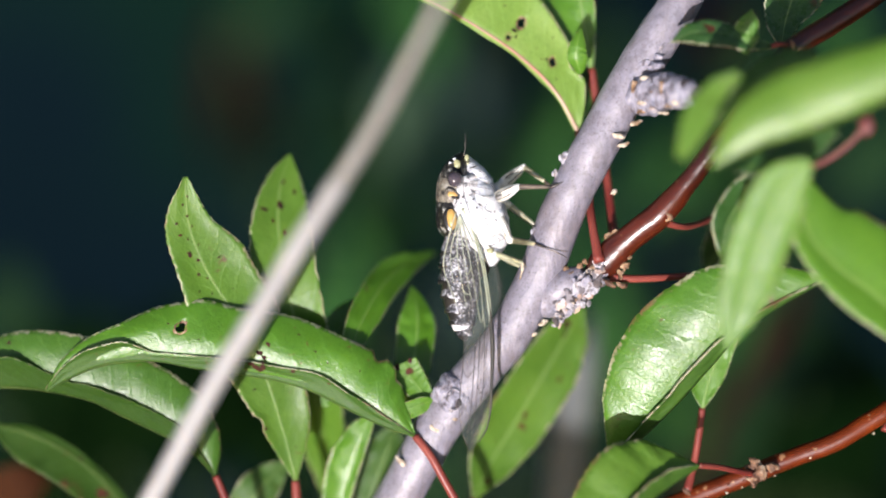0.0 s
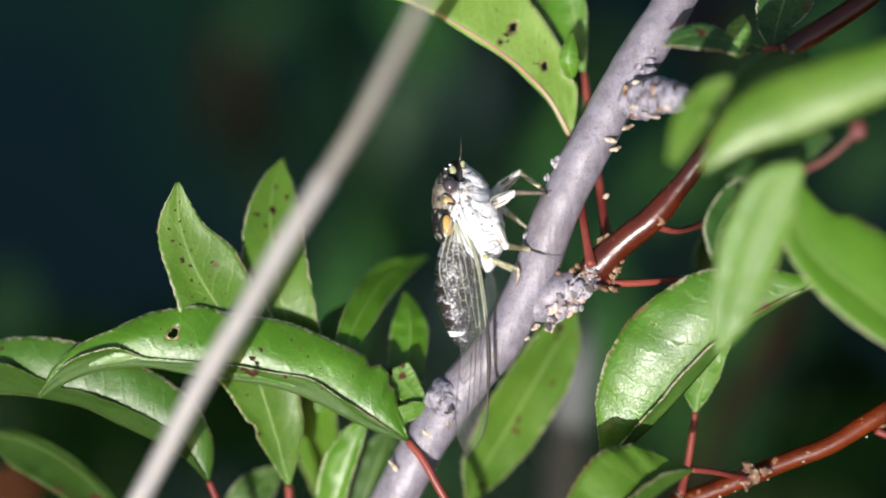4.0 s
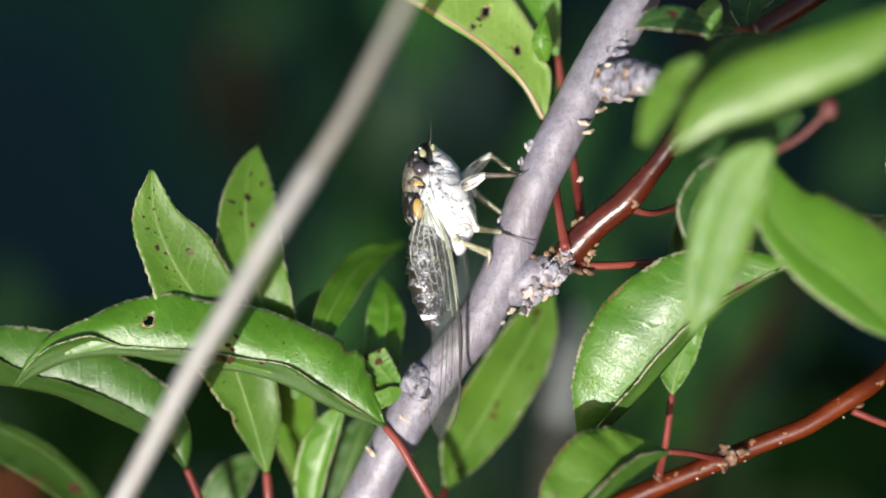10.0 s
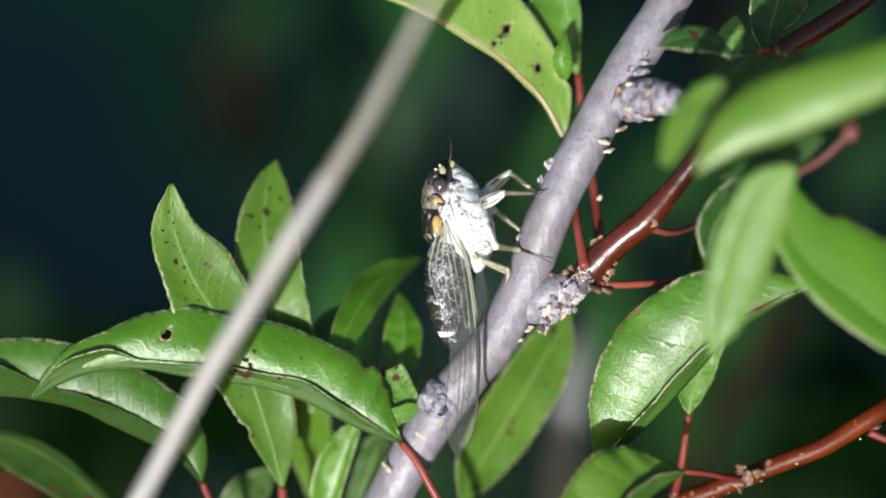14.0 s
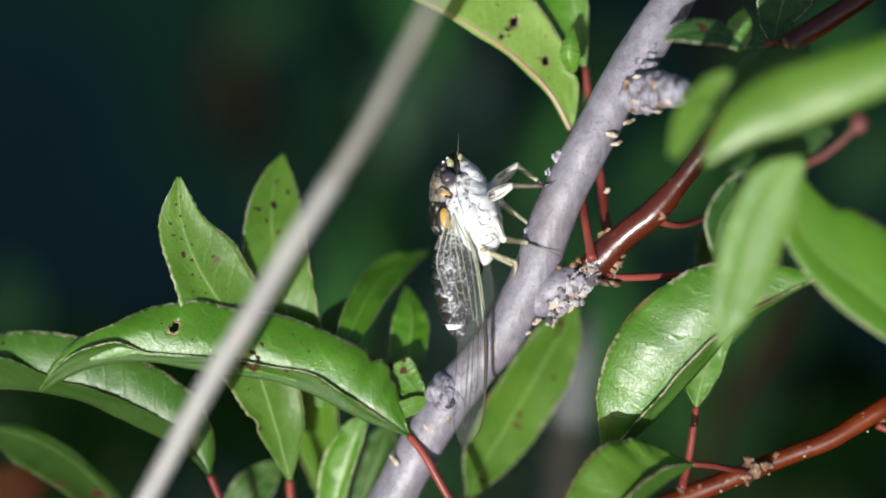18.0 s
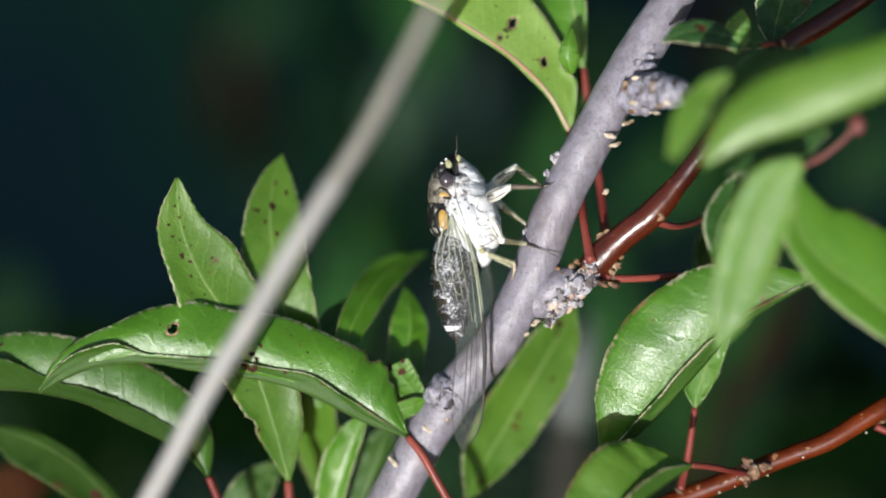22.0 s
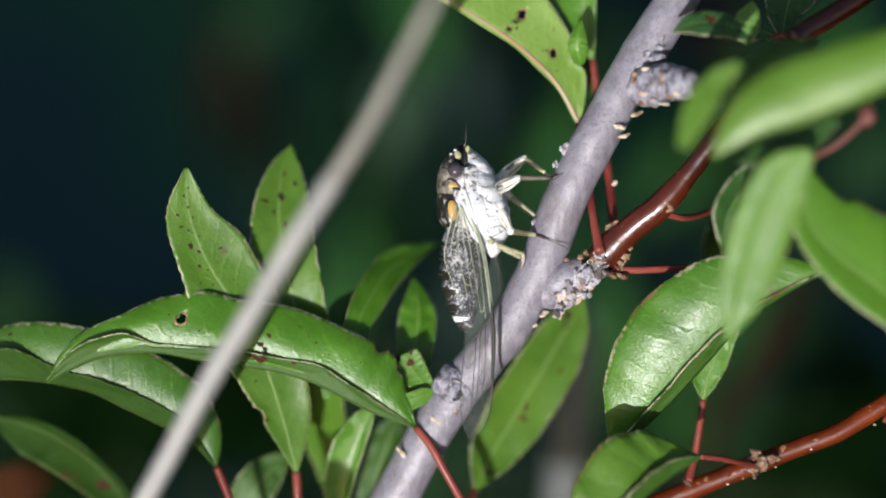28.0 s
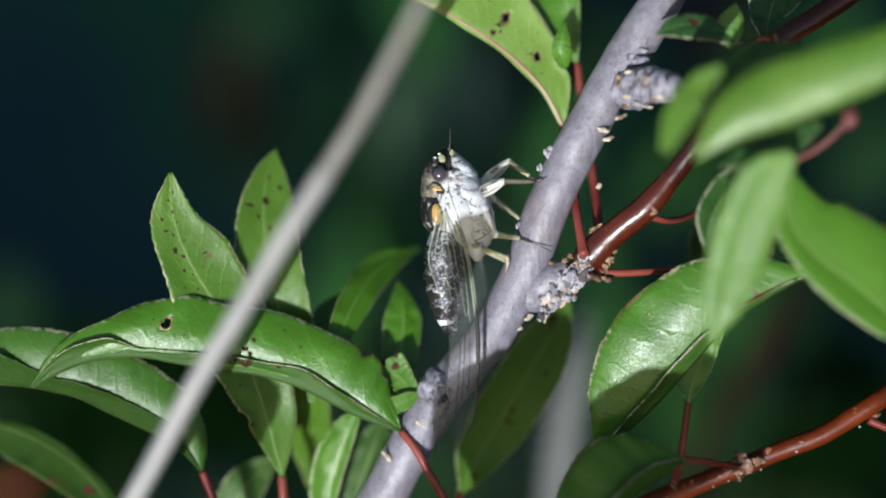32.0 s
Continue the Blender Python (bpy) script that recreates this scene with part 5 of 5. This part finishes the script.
def wing(y, dy, label, out=(0,) * 8, VEIN=VEIN, bold=1.0):
    """A clear wing: membrane panels between a strong front vein and a fan of thin veins."""
    lead = glide([Vector(p) + Vector((o, y + dy * q, 0)) for p, o, q in zip([(1.28, 0, 5.84), (2.72, 0, 2.48), (3.92, 0, -1.52), (4.8, 0, -7.12), (5.36, 0, -12.72), (5.3, 0, -18.32), (4.75, 0, -24.4), (2.8, 0, -27.8)], out, (0, 0.3, 0.5, 0.7, 0.8, 0.9, 1.0, 1.0))], 40)
    trail = glide([Vector(p) + Vector((o, y + dy * q, 0)) for p, o, q in zip([(0.32, 0, 5.2), (-0.75, 0, 1.4), (-1.35, 0, -2.32), (0.3, 0, -7.12), (1.5, 0, -11.92), (1.2, 0, -18.32), (1.0, 0, -24.2), (2.4, 0, -27.8)], out, (0, -0.3, -0.5, -0.3, 0.2, 0.7, 0.9, 1.0))], 40)
    s = Soup()
    k = 10
    for i in range(41):
        for j in range(k + 1):
            f = j / k
            q = lead[i].lerp(trail[i], f)
            q.y += -0.5 * math.sin(f * math.pi) * (1 if y < 0 else -1) + 0.12 * math.sin(i * 0.9 + j)
            s.v.append(q)
    for i in range(40):
        for j in range(k):
            a = i * (k + 1) + j
            s.f.append((a, a + 1, a + k + 2, a + k + 1))
    s.mi = [0] * len(s.f)
    w = part("wing", s, MEMBRANE, bug, label)

    def on(i, f):
        q = lead[i].lerp(trail[i], f)
        q.y += -0.5 * math.sin(f * math.pi) * (1 if y < 0 else -1)
        return q

    def strand(name, pts, radii, mat, note=""):
        part(name, Soup().tube(pts, [r * bold for r in radii], 36, 7), mat, w, note)

    strand("front_vein", lead[:25:3], [0.26, 0.24, 0.2, 0.17, 0.15, 0.14, 0.13, 0.12, 0.05], VEIN, "thick pale green front vein")
    strand("front_vein", [Vector(q) + Vector((0.3, 0.1, 0)) for q in lead[3:24:3]], [0.05, 0.08, 0.1, 0.1, 0.09, 0.07, 0.04], VEIN)
    strand("rim", [Vector(q) + Vector((0.12, 0.05, 0)) for q in lead[17:41:3]], [0.08, 0.26, 0.34, 0.28, 0.2, 0.15, 0.11, 0.08], VEINDARK, "dark outer rim")
    strand("rear_vein", trail[:20:2], [0.09, 0.1, 0.1, 0.09, 0.08, 0.08, 0.07, 0.06, 0.06, 0.05], VEIN)
    strand("rear_vein", trail[20:41:4], [0.05] * 6, VEINDARK)
    for f0, f1, i1 in ((0.1, 0.2, 21), (0.3, 0.34, 20), (0.45, 0.5, 17), (0.62, 0.7, 18), (0.82, 0.86, 14)):
        strand("vein", [on(1, 0.5), on(4, f0 * 0.7 + 0.15), on(9, f0), on(i1, f1)], [0.11, 0.09, 0.06, 0.04], VEIN)
    for f0, f1, i0, i1 in ((0.2, 0.24, 21, 38), (0.4, 0.5, 22, 37), (0.6, 0.72, 24, 36)):
        strand("vein", [on(i0, f0), on((i0 + i1) // 2, (f0 + f1) / 2 + 0.05 * math.sin(i0)), on(i1, f1)], [0.075, 0.055, 0.035], VEINDARK)
    for i, a, b in ((26, 0.44, 0.62), (27, 0.62, 0.98), (29, 0.22, 0.44), (33, 0.24, 0.48), (34, 0.5, 0.7)):
        strand("cross_vein", [on(i, a), on(i + 1, (a + b) / 2), on(i, b)], [0.05, 0.04, 0.05], VEINDARK)
    for i, a, b in ((7, 0.45, 0.3), (9, 0.6, 0.8), (12, 0.3, 0.5), (15, 0.68, 0.5), (19, 0.2, 0.34)):
        strand("cross_vein", [on(i, a), on(i + 1, (a + b) / 2), on(i + 1, b)], [0.06, 0.05, 0.06], VEIN)
    return w


wing(-4.3, -0.8, "clear veined wing folded along the body")
wing(4.3, 4.0, "clear veined far wing folded along the body", (0, 1.0, 1.9, 2.0, 0.8, -0.6, -2.4, -3.4), VEINDARK, 0.5)


# dark seams over the white underside, laid on the skin
SKIN = [v for o in bug.children_recursive if o.name.split(".")[0] in ("thorax", "belly_plate", "side_plate", "sound_flap", "face", "cheek", "head", "pronotum")
        for v in (TIP.inverted() @ (Vector(bug["base"]) - AIM + w.co) / MM for w in o.data.vertices)]


def onskin(p, lift=0.0):
    q = Vector(p)
    near = [v.y for v in SKIN if abs(v.x - q.x) < 0.55 and abs(v.z - q.z) < 0.55]
    return Vector((q.x, (min(near) if near else q.y) - lift, q.z))


for path, r in (([(2.24, 0, 9.6), (4.08, 0, 9.76), (5.52, 0, 8.88), (5.44, 0, 7.52), (3.76, 0, 7.68), (2.24, 0, 8.56), (2.16, 0, 9.44)], 0.10), ([(2.88, 0, 8.88), (3.92, 0, 8.8), (4.96, 0, 8.56)], 0.08), ([(4.64, 0, 6.64), (4.4, 0, 5.76), (5.28, 0, 5.28)], 0.13),
                ([(4.4, 0, 5.76), (3.84, 0, 6.32), (3.36, 0, 6.48)], 0.07), ([(7.04, 0, 5.44), (7.76, 0, 3.36), (7.92, 0, 2.16)], 0.12), ([(6.48, 0, 4.88), (7.04, 0, 3.28), (7.36, 0, 2)], 0.09), ([(4.96, 0, 1.84), (6.48, 0, 2.16), (7.2, 0, 1.68)], 0.09),
                ([(5.12, 0, 0.64), (6.08, 0, 1.04), (7.04, 0, 1.68)], 0.14), ([(4.96, 0, 0.08), (5.76, 0, 0.32), (6.24, 0, 0.4)], 0.10), ([(2, 0, 11.6), (3.04, 0, 11.2), (4.2, 0, 11.0)], 0.07), ([(2.1, 0, 12.3), (2.6, 0, 12.1), (3.2, 0, 12.0)], 0.06),
                ([(1.92, 0, 11.28), (2.88, 0, 10.48), (4, 0, 10.16)], 0.07), ([(5.68, 0, 7.12), (6.56, 0, 6.32), (6.72, 0, 5.04)], 0.09), ([(4.32, 0, 3.92), (4.96, 0, 3.44), (5.76, 0, 3.6)], 0.08), ([(5.44, 0, 2.96), (6.24, 0, 3.12), (6.72, 0, 3.6)], 0.08),
                ([(4.96, 0, 2.48), (4.64, 0, 1.68), (4.8, 0, 1.04)], 0.07), ([(1.52, 0, 11.28), (1.36, 0, 9.68), (1.44, 0, 7.68), (2.08, 0, 5.68), (3.04, 0, 2.88), (4.16, 0, -0.56)], 0.10)):
    pts = [onskin(p, -0.01) for p in path]
    part("seam", Soup().tube(pts, r * 0.48, 18, 6), SEAM, bug)
for p in ((3.2, 0, 5.92), (3.6, 0, 6.4), (2.72, 0, 7.12), (5.92, 0, 4.24)):
    part("dark_dot", Soup().blob(onskin(p), (0.14, 0.1, 0.14), None, 7, 5), BLACK, bug)
# White base colour paints the glint on the two simple eyes.
for p, r in (((0.1, 0, 12.85), 0.24), ((-0.5, 0, 12.3), 0.22)):
    part("ocellus", Soup().blob(onskin(p), (r, 0.22, r * 0.8), None, 10, 7), WAX, hd, "simple eye with a white glint painted on")
for p, r in (((5.12, 0, -0.08), (0.5, 0.1, 0.4)), ((1.85, 0, 13.0), (0.35, 0.1, 0.5)), ((2.0, 0, 12.4), (0.25, 0.08, 0.4))):
    part("yellow_tint", Soup().blob(onskin(p), r, None, 9, 6, 0.1, 1), OLIVE, bug, "yellow-green patch")

# ---- out-of-focus growth behind ----
def bush_leaf(x, y, z, ln, wd, ang, mat, label, tilt=0.0, group="leaves behind"):
    """A single leaf of the growth behind, hanging on its own thin stem to the ground."""
    a = radians(ang)
    d = Vector((math.cos(a), 0, math.sin(a)))
    c = Vector((x, y, z))
    s = Vector((-math.sin(a), -0.4 + tilt, math.cos(a)))
    w = TIP @ c
    foot = level(w.x, w.y + 60, -1200)
    top = thing("weed", foot, label, "plant", group)
    part("stem", Soup().tube([level(w.x, w.y + 60, -1205), level(w.x + 10, w.y + 60, w.z - 200), c - d * ln * 0.5], [0.8, 0.7, 0.5], 20, 6), STEM, top)
    part("leaf", blade([c - d * ln * 0.5, c - d * ln * 0.2, c + d * ln * 0.15 + Vector((0, -3, 0)), c + d * ln * 0.5], [wd * 0.1, wd * 0.8, wd, 0], [wd * 0.1, wd * 0.8, wd, 0], s, -s, n=24, k=4, teeth=0), (mat, mat), top)
    return top


# The darkest of these leaves carry deep shade in their base colour.
DARK = "very dark green leaf on a thin stem"
GREEN, HAZY, OLD = "mid-green leaf on a thin stem", "pale green leaf on a thin stem", "reddish dead leaf on a thin stem"
for p, ln, wd, ang, mat, label in (
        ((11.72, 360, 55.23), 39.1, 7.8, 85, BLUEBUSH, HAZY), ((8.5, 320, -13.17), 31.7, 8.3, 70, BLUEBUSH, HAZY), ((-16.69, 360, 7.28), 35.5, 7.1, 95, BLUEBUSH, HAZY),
        ((-97.77, 240, -28.87), 43.5, 11.6, 20, SHADEBUSH, DARK), ((-70.38, 220, -36.17), 39.1, 11.2, 60, SHADEBUSH, DARK), ((-90.89, 260, -52.52), 45.1, 13.5, 110, SHADEBUSH, DARK),
        ((-54.66, 230, -39.72), 37.0, 11.4, 80, SHADEBUSH, DARK), ((-108.95, 260, -61.55), 39.1, 12.0, 40, SHADEBUSH, DARK), ((-40.8, 200, -45.5), 32.2, 8.1, 100, SHADEBUSH, DARK),
        ((-73.25, 300, -25.65), 38.7, 11.3, 10, SHADEBUSH, DARK), ((96.61, 240, -52.08), 43.5, 13.1, 30, SHADEBUSH, DARK), ((113.77, 260, -48.01), 45.1, 12.0, 80, SHADEBUSH, DARK),
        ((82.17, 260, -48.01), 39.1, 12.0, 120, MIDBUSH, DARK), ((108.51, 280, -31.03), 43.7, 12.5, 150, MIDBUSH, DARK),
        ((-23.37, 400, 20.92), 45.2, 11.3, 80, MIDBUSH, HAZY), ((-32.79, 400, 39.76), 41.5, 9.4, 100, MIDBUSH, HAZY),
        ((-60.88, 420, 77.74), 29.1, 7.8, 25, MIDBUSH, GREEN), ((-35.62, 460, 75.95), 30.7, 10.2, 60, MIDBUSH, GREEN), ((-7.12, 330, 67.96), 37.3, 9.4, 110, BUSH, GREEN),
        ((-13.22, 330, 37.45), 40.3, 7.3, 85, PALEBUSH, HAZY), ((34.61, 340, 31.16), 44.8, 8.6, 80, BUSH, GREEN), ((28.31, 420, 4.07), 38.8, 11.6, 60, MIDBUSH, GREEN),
        ((46.95, 300, -25.65), 32.3, 8.9, 35, BUSH, GREEN), ((49.02, 360, -5.15), 32.0, 7.1, 110, BUSH, GREEN), ((65.5, 300, -45.01), 35.5, 9.7, 95, BUSH, GREEN),
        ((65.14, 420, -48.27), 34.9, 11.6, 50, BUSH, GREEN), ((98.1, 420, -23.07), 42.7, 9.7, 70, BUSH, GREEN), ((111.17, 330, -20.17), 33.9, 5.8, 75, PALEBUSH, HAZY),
        ((130.17, 340, 24.28), 37.9, 12.1, 50, MIDBUSH, GREEN), ((136.54, 380, -73.03), 32.9, 11.0, 40, SHADEBUSH, GREEN), ((123.3, 420, -67.66), 38.8, 11.6, 110, SHADEBUSH, GREEN),
        ((142.48, 460, -50.97), 40.9, 12.3, 30, SHADEBUSH, GREEN), ((105.85, 420, -75.42), 34.9, 9.7, 80, SHADEBUSH, GREEN), ((106.33, 480, 23.33), 46.2, 12.6, 100, BUSH, GREEN),
        ((81.07, 460, 28.87), 45.0, 10.2, 60, BUSH, GREEN), ((58.0, 480, 67.46), 42.0, 12.6, 70, MIDBUSH, GREEN), ((20.17, 480, 84.27), 46.2, 12.6, 120, MIDBUSH, GREEN),
        ((10.86, 420, 19.58), 31.0, 7.8, 80, MIDBUSH, GREEN), ((-135.69, 360, -21.13), 35.5, 8.9, 95, MIDBUSH, GREEN), ((-140.36, 420, -50.21), 38.8, 11.6, 40, SHADEBUSH, GREEN),
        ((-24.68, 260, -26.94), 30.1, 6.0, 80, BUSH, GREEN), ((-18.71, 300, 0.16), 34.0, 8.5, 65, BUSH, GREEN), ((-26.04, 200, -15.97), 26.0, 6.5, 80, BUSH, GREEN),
        ((-32.49, 240, -52.08), 34.8, 5.8, 95, MIDBUSH, GREEN), ((-78.17, 340, -54.93), 37.9, 10.3, 70, SHADEBUSH, GREEN), ((-27.92, 420, 2.13), 38.8, 9.7, 50, BUSH, GREEN),
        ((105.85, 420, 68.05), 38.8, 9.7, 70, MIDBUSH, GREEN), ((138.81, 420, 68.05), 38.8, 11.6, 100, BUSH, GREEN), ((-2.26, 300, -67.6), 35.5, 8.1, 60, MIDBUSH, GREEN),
        ((46.05, 260, -60.04), 27.1, 7.5, 100, MIDBUSH, GREEN), ((-125.7, 460, -40.74), 40.9, 12.3, 110, SHADEBUSH, GREEN), ((122.01, 460, -1.84), 45.0, 12.3, 120, MIDBUSH, GREEN),
        ((-94.03, 620, 72.2), 74.4, 8.4, 85, DEAD, OLD), ((94.22, 420, 73.87), 31.0, 6.6, 80, DEAD, OLD), ((-73.35, 60, -40.91), 14.4, 4.4, 20, RUST, OLD),
        ((-79.61, 640, 53.49), 50.7, 7.6, 95, DEAD, OLD)):
    bush_leaf(*p, ln, wd, ang, mat, label)

stick = thing("grey_stick", level(21.09, 180, -1200), "weathered pale grey stick standing behind the tree", "stick")
part("stick", Soup().tube([level(21.09, 180, -1205), level(21.09, 150, -300)] + [(20.15, 94, -58.96), (21.83, 92, -43.97), (23.72, 92, -29.28), (25.6, 92, -18.78), (27.0, 94, -13.61)], [5, 4.6, 4.2, 4.0, 3.7, 2.8, 1.0], 40, 10, 0.1, 0.1), GREYWOOD, stick)
part("broken_tip", Soup().blob((27.0, 94, -13.82), (1.3, 1.3, 1.8), None, 10, 8, 0.5, 0.6), GREYWOOD, stick, "splintered pale tip")
dead = thing("dead_twig", level(47.94, 220, -1200), "reddish brown dead twig behind the leaves", "twig")
part("twig", Soup().tube([level(47.94, 220, -1205), level(47.94, 200, -300)] + [(51.4, 130, -45.98), (58.31, 130, -31.0), (64.07, 130, -22.93), (69.42, 131, -14.9), (73.81, 133, -4.53)], [3, 2.6, 1.8, 2.4, 2.6, 2.2, 0.8], 40, 8, 0.1, 0.1), DEADTWIG, dead)
part("side_shoot", Soup().tube([(64.07, 130, -22.93), (64.84, 126, -18.15), (64.3, 124, -13.52)], [1.2, 0.9, 0.4], 16, 6, 0.1, 0.2), DEADTWIG, dead)


# ---- what moves: the wind sways the branch with the insect on it, the grass stem, and less so what stands close behind ----
def swung(base, dx, dz, turn):
    """The pose of a thing with this base when the branch has shifted by dx, dz mm and turned about the aim."""
    shift = Matrix.Translation(AIM) @ TIP @ Matrix.Translation(Vector((dx, 0, dz)) * MM) @ pose(0, 0, 0, 0, turn, 0) @ TIP.inverted() @ Matrix.Translation(-AIM)
    return shift @ Matrix.Translation(base)


def motions():
    sway = [
        (0, 1.45, -0.18, 0.26),
        (0.5, 0.32, 0.07, 0.12),
        (1, -0.16, 0.16, 0.06),
        (1.5, -0.18, 0.24, 0.08),
        (2, 0.05, 0.04, 0.19),
        (2.5, 0.28, -0.22, 0.17),
        (3, 0.4, -0.36, 0.15),
        (3.5, 0.95, -0.58, 0.19),
        (5.5, -2.76, -2.37, -0.51),
        (5.6, -4.16, -2.48, -0.47),
        (5.7, -2.97, -4.08, -0.42),
        (5.8, -1.53, -4.56, -0.37),
        (5.9, -0.42, -2.88, -0.33),
        (6, 0.1, -0.75, -0.28),
        (6.1, 0.45, 0.64, -0.29),
        (6.2, 0.7, 0.24, -0.31),
        (6.3, -0.42, -0.24, -0.33),
        (6.4, -2.26, -0.16, -0.34),
        (6.5, -2.56, 0.26, -0.36),
        (6.7, -3.14, 2.72, -0.34),
        (7, -3.16, 1.28, -0.3),
        (7.5, -3.95, 1.94, -0.56),
        (8, -4.77, 2.41, -0.84),
        (8.5, -4.16, 2.11, -0.69),
        (9, -6.52, 3.68, -1.37),
        (9.5, -7.04, 3.35, -1.32),
        (10, -3.19, 1.29, -0.53),
        (10.5, -1.61, 0.12, -0.26),
        (11, -2.4, 0.13, -0.48),
        (11.5, -2.45, 0.59, -0.52),
        (12, -1.79, -0.39, -0.32),
        (12.5, -1.9, -1.13, -0.24),
        (13, -1.26, -1.3, -0.07),
        (13.5, -0.46, -1.35, 0.07),
        (14, -0.55, -1.09, 0.11),
        (14.5, -0.77, -0.13, 0.1),
        (16.5, 0.12, 0.34, 0.12),
        (17, 0.36, -0.08, 0.06),
        (17.5, 0.52, -0.14, 0.1),
        (18, 0.52, -0.07, 0.09),
        (18.5, 0.04, 0.01, 0.02),
        (19, 0, 0, 0),
        (19.5, -0.05, 0.01, 0.04),
        (20, 0.33, -0.11, 0.08),
        (20.5, 0.52, -0.25, 0.09),
        (21, 0.56, -0.31, 0.14),
        (21.5, 0.48, -0.22, 0.11),
        (22, 0.32, -0.24, 0.08),
        (22.5, 0.42, -0.47, 0.08),
        (23, 0.51, -0.75, 0.13),
        (23.5, 0.37, -0.53, 0.1),
        (24, -0.94, -0.05, -0.19),
        (24.1, -1.8, 0.24, -0.25),
        (24.2, -1.87, 0.24, -0.3),
        (24.3, -2.26, 0.24, -0.36),
        (24.4, -2.17, 1.68, -0.42),
        (24.5, -1.16, 2.01, -0.47),
        (24.6, 0.09, 1.36, -0.5),
        (24.7, 0.09, 0.8, -0.53),
        (24.8, -1.02, 0.88, -0.55),
        (25, -2.95, 1.53, -0.61),
        (25.5, 0.08, 1.37, -0.1),
        (27.5, 1.57, 1.42, 0.17),
        (28, 1.57, 1.05, 0.24),
        (28.5, 0.36, 1.09, 0.04),
        (29, 0.3, 0.77, 0.17),
        (29.5, 0.73, 1.05, 0.24),
        (30, 0.33, 0.87, 0.09),
        (30.5, -0.43, 0.8, 0.03),
        (31, -1.12, 0.99, 0),
        (31.5, -0.76, 0.75, -0.05),
        (32, -0.63, 0.54, 0.03),
    ]
    for ob in (tree, bug):
        walk(ob, [(t, swung(Vector(ob["base"]), x, z, r)) for t, x, z, r in sway])
    # The added sprig rises from out of view to cast the late shade.
    rise = [(0, -34, -60), (27, -34, -60), (28, -24, -42), (28.6, -9, -15), (29, -4, -7), (29.5, -5, -8), (30, -2, -4), (30.5, -2, -4), (31, -1, -2), (31.5, -1, -1), (32, 0, 0)]
    walk(sprig, [(t, swung(Vector(sprig["base"]), x, z, 0)) for t, x, z in rise])
    lean = [
        (0, 0.86, -0.49, 0.31),
        (0.5, -0.09, 0.07, 0.15),
        (1, -0.40, 0.23, 0.12),
        (1.5, -0.69, 0.39, 0.13),
        (2, -0.54, 0.31, 0.06),
        (2.5, -0.46, 0.26, 0.27),
        (3, -0.08, 0.05, 0.40),
        (3.5, 0.21, -0.14, 0.08),
        (5.5, -0.61, 0.35, -0.14),
        (6, 1.17, -0.67, -0.12),
        (6.5, -1.41, 0.82, 0.43),
        (7, -3.67, 2.11, 0.03),
        (7.5, -3.55, 2.04, -0.17),
        (8, -3.60, 2.07, 0.06),
        (8.5, -3.42, 1.94, 0.09),
        (9, -4.18, 2.40, 0.19),
        (9.5, -5.71, 3.39, 0.14),
        (10, -2.19, 1.26, 0.09),
        (10.5, -0.14, 0.01, 0.19),
        (11, -1.26, 0.73, 0.06),
        (11.5, -1.72, 1.01, -0.05),
        (12, -1.05, 0.60, 0.08),
        (12.5, -0.74, 0.42, 0.03),
        (13, -0.45, 0.26, 0.08),
        (13.5, -0.11, 0.06, 0.27),
        (14, -0.23, 0.13, 0.39),
        (14.5, -0.84, 0.53, 0.36),
        (16.5, -0.31, 0.19, 0.22),
        (17, 0.25, -0.14, 0.05),
        (17.5, 0.32, -0.17, 0.12),
        (18, 0.26, -0.15, 0.17),
        (18.5, -0.06, 0.02, 0.06),
        (19, 0.00, -0.00, 0.00),
        (19.5, -0.18, 0.11, -0.03),
        (20, 0.00, -0.00, 0.07),
        (20.5, 0.32, -0.18, 0.10),
        (21, 0.42, -0.24, 0.20),
        (21.5, 0.53, -0.32, 0.02),
        (22, 0.48, -0.27, 0.07),
        (22.5, 0.67, -0.38, 0.16),
        (23, 0.83, -0.48, 0.42),
        (23.5, 0.68, -0.39, 0.26),
        (24, 0.71, -0.41, 0.40),
        (24.5, -0.60, 0.35, 0.19),
        (25, -1.68, 0.96, 0.21),
        (25.5, -0.34, 0.19, -0.05),
        (27.5, 0.58, -0.33, 0.32),
        (28, 0.19, -0.11, 0.25),
        (28.5, -0.87, 0.53, 0.23),
        (29, -0.38, 0.22, 0.19),
        (29.5, -0.15, 0.08, 0.24),
        (30, -0.46, 0.27, 0.23),
        (30.5, -0.50, 0.28, 0.20),
        (31, -1.25, 0.72, 0.24),
        (31.5, -1.11, 0.64, 0.30),
        (32, -0.84, 0.48, 0.35),
    ]
    for ob in (stick, dead):
        walk(ob, [(t, swung(Vector(ob["base"]), x * 0.5, z * 0.5, r * 0.5)) for t, x, z, r in sway])
    walk(straw, [(t, swung(Vector(straw["base"]), x, z, r)) for t, x, z, r in lean])


motions()
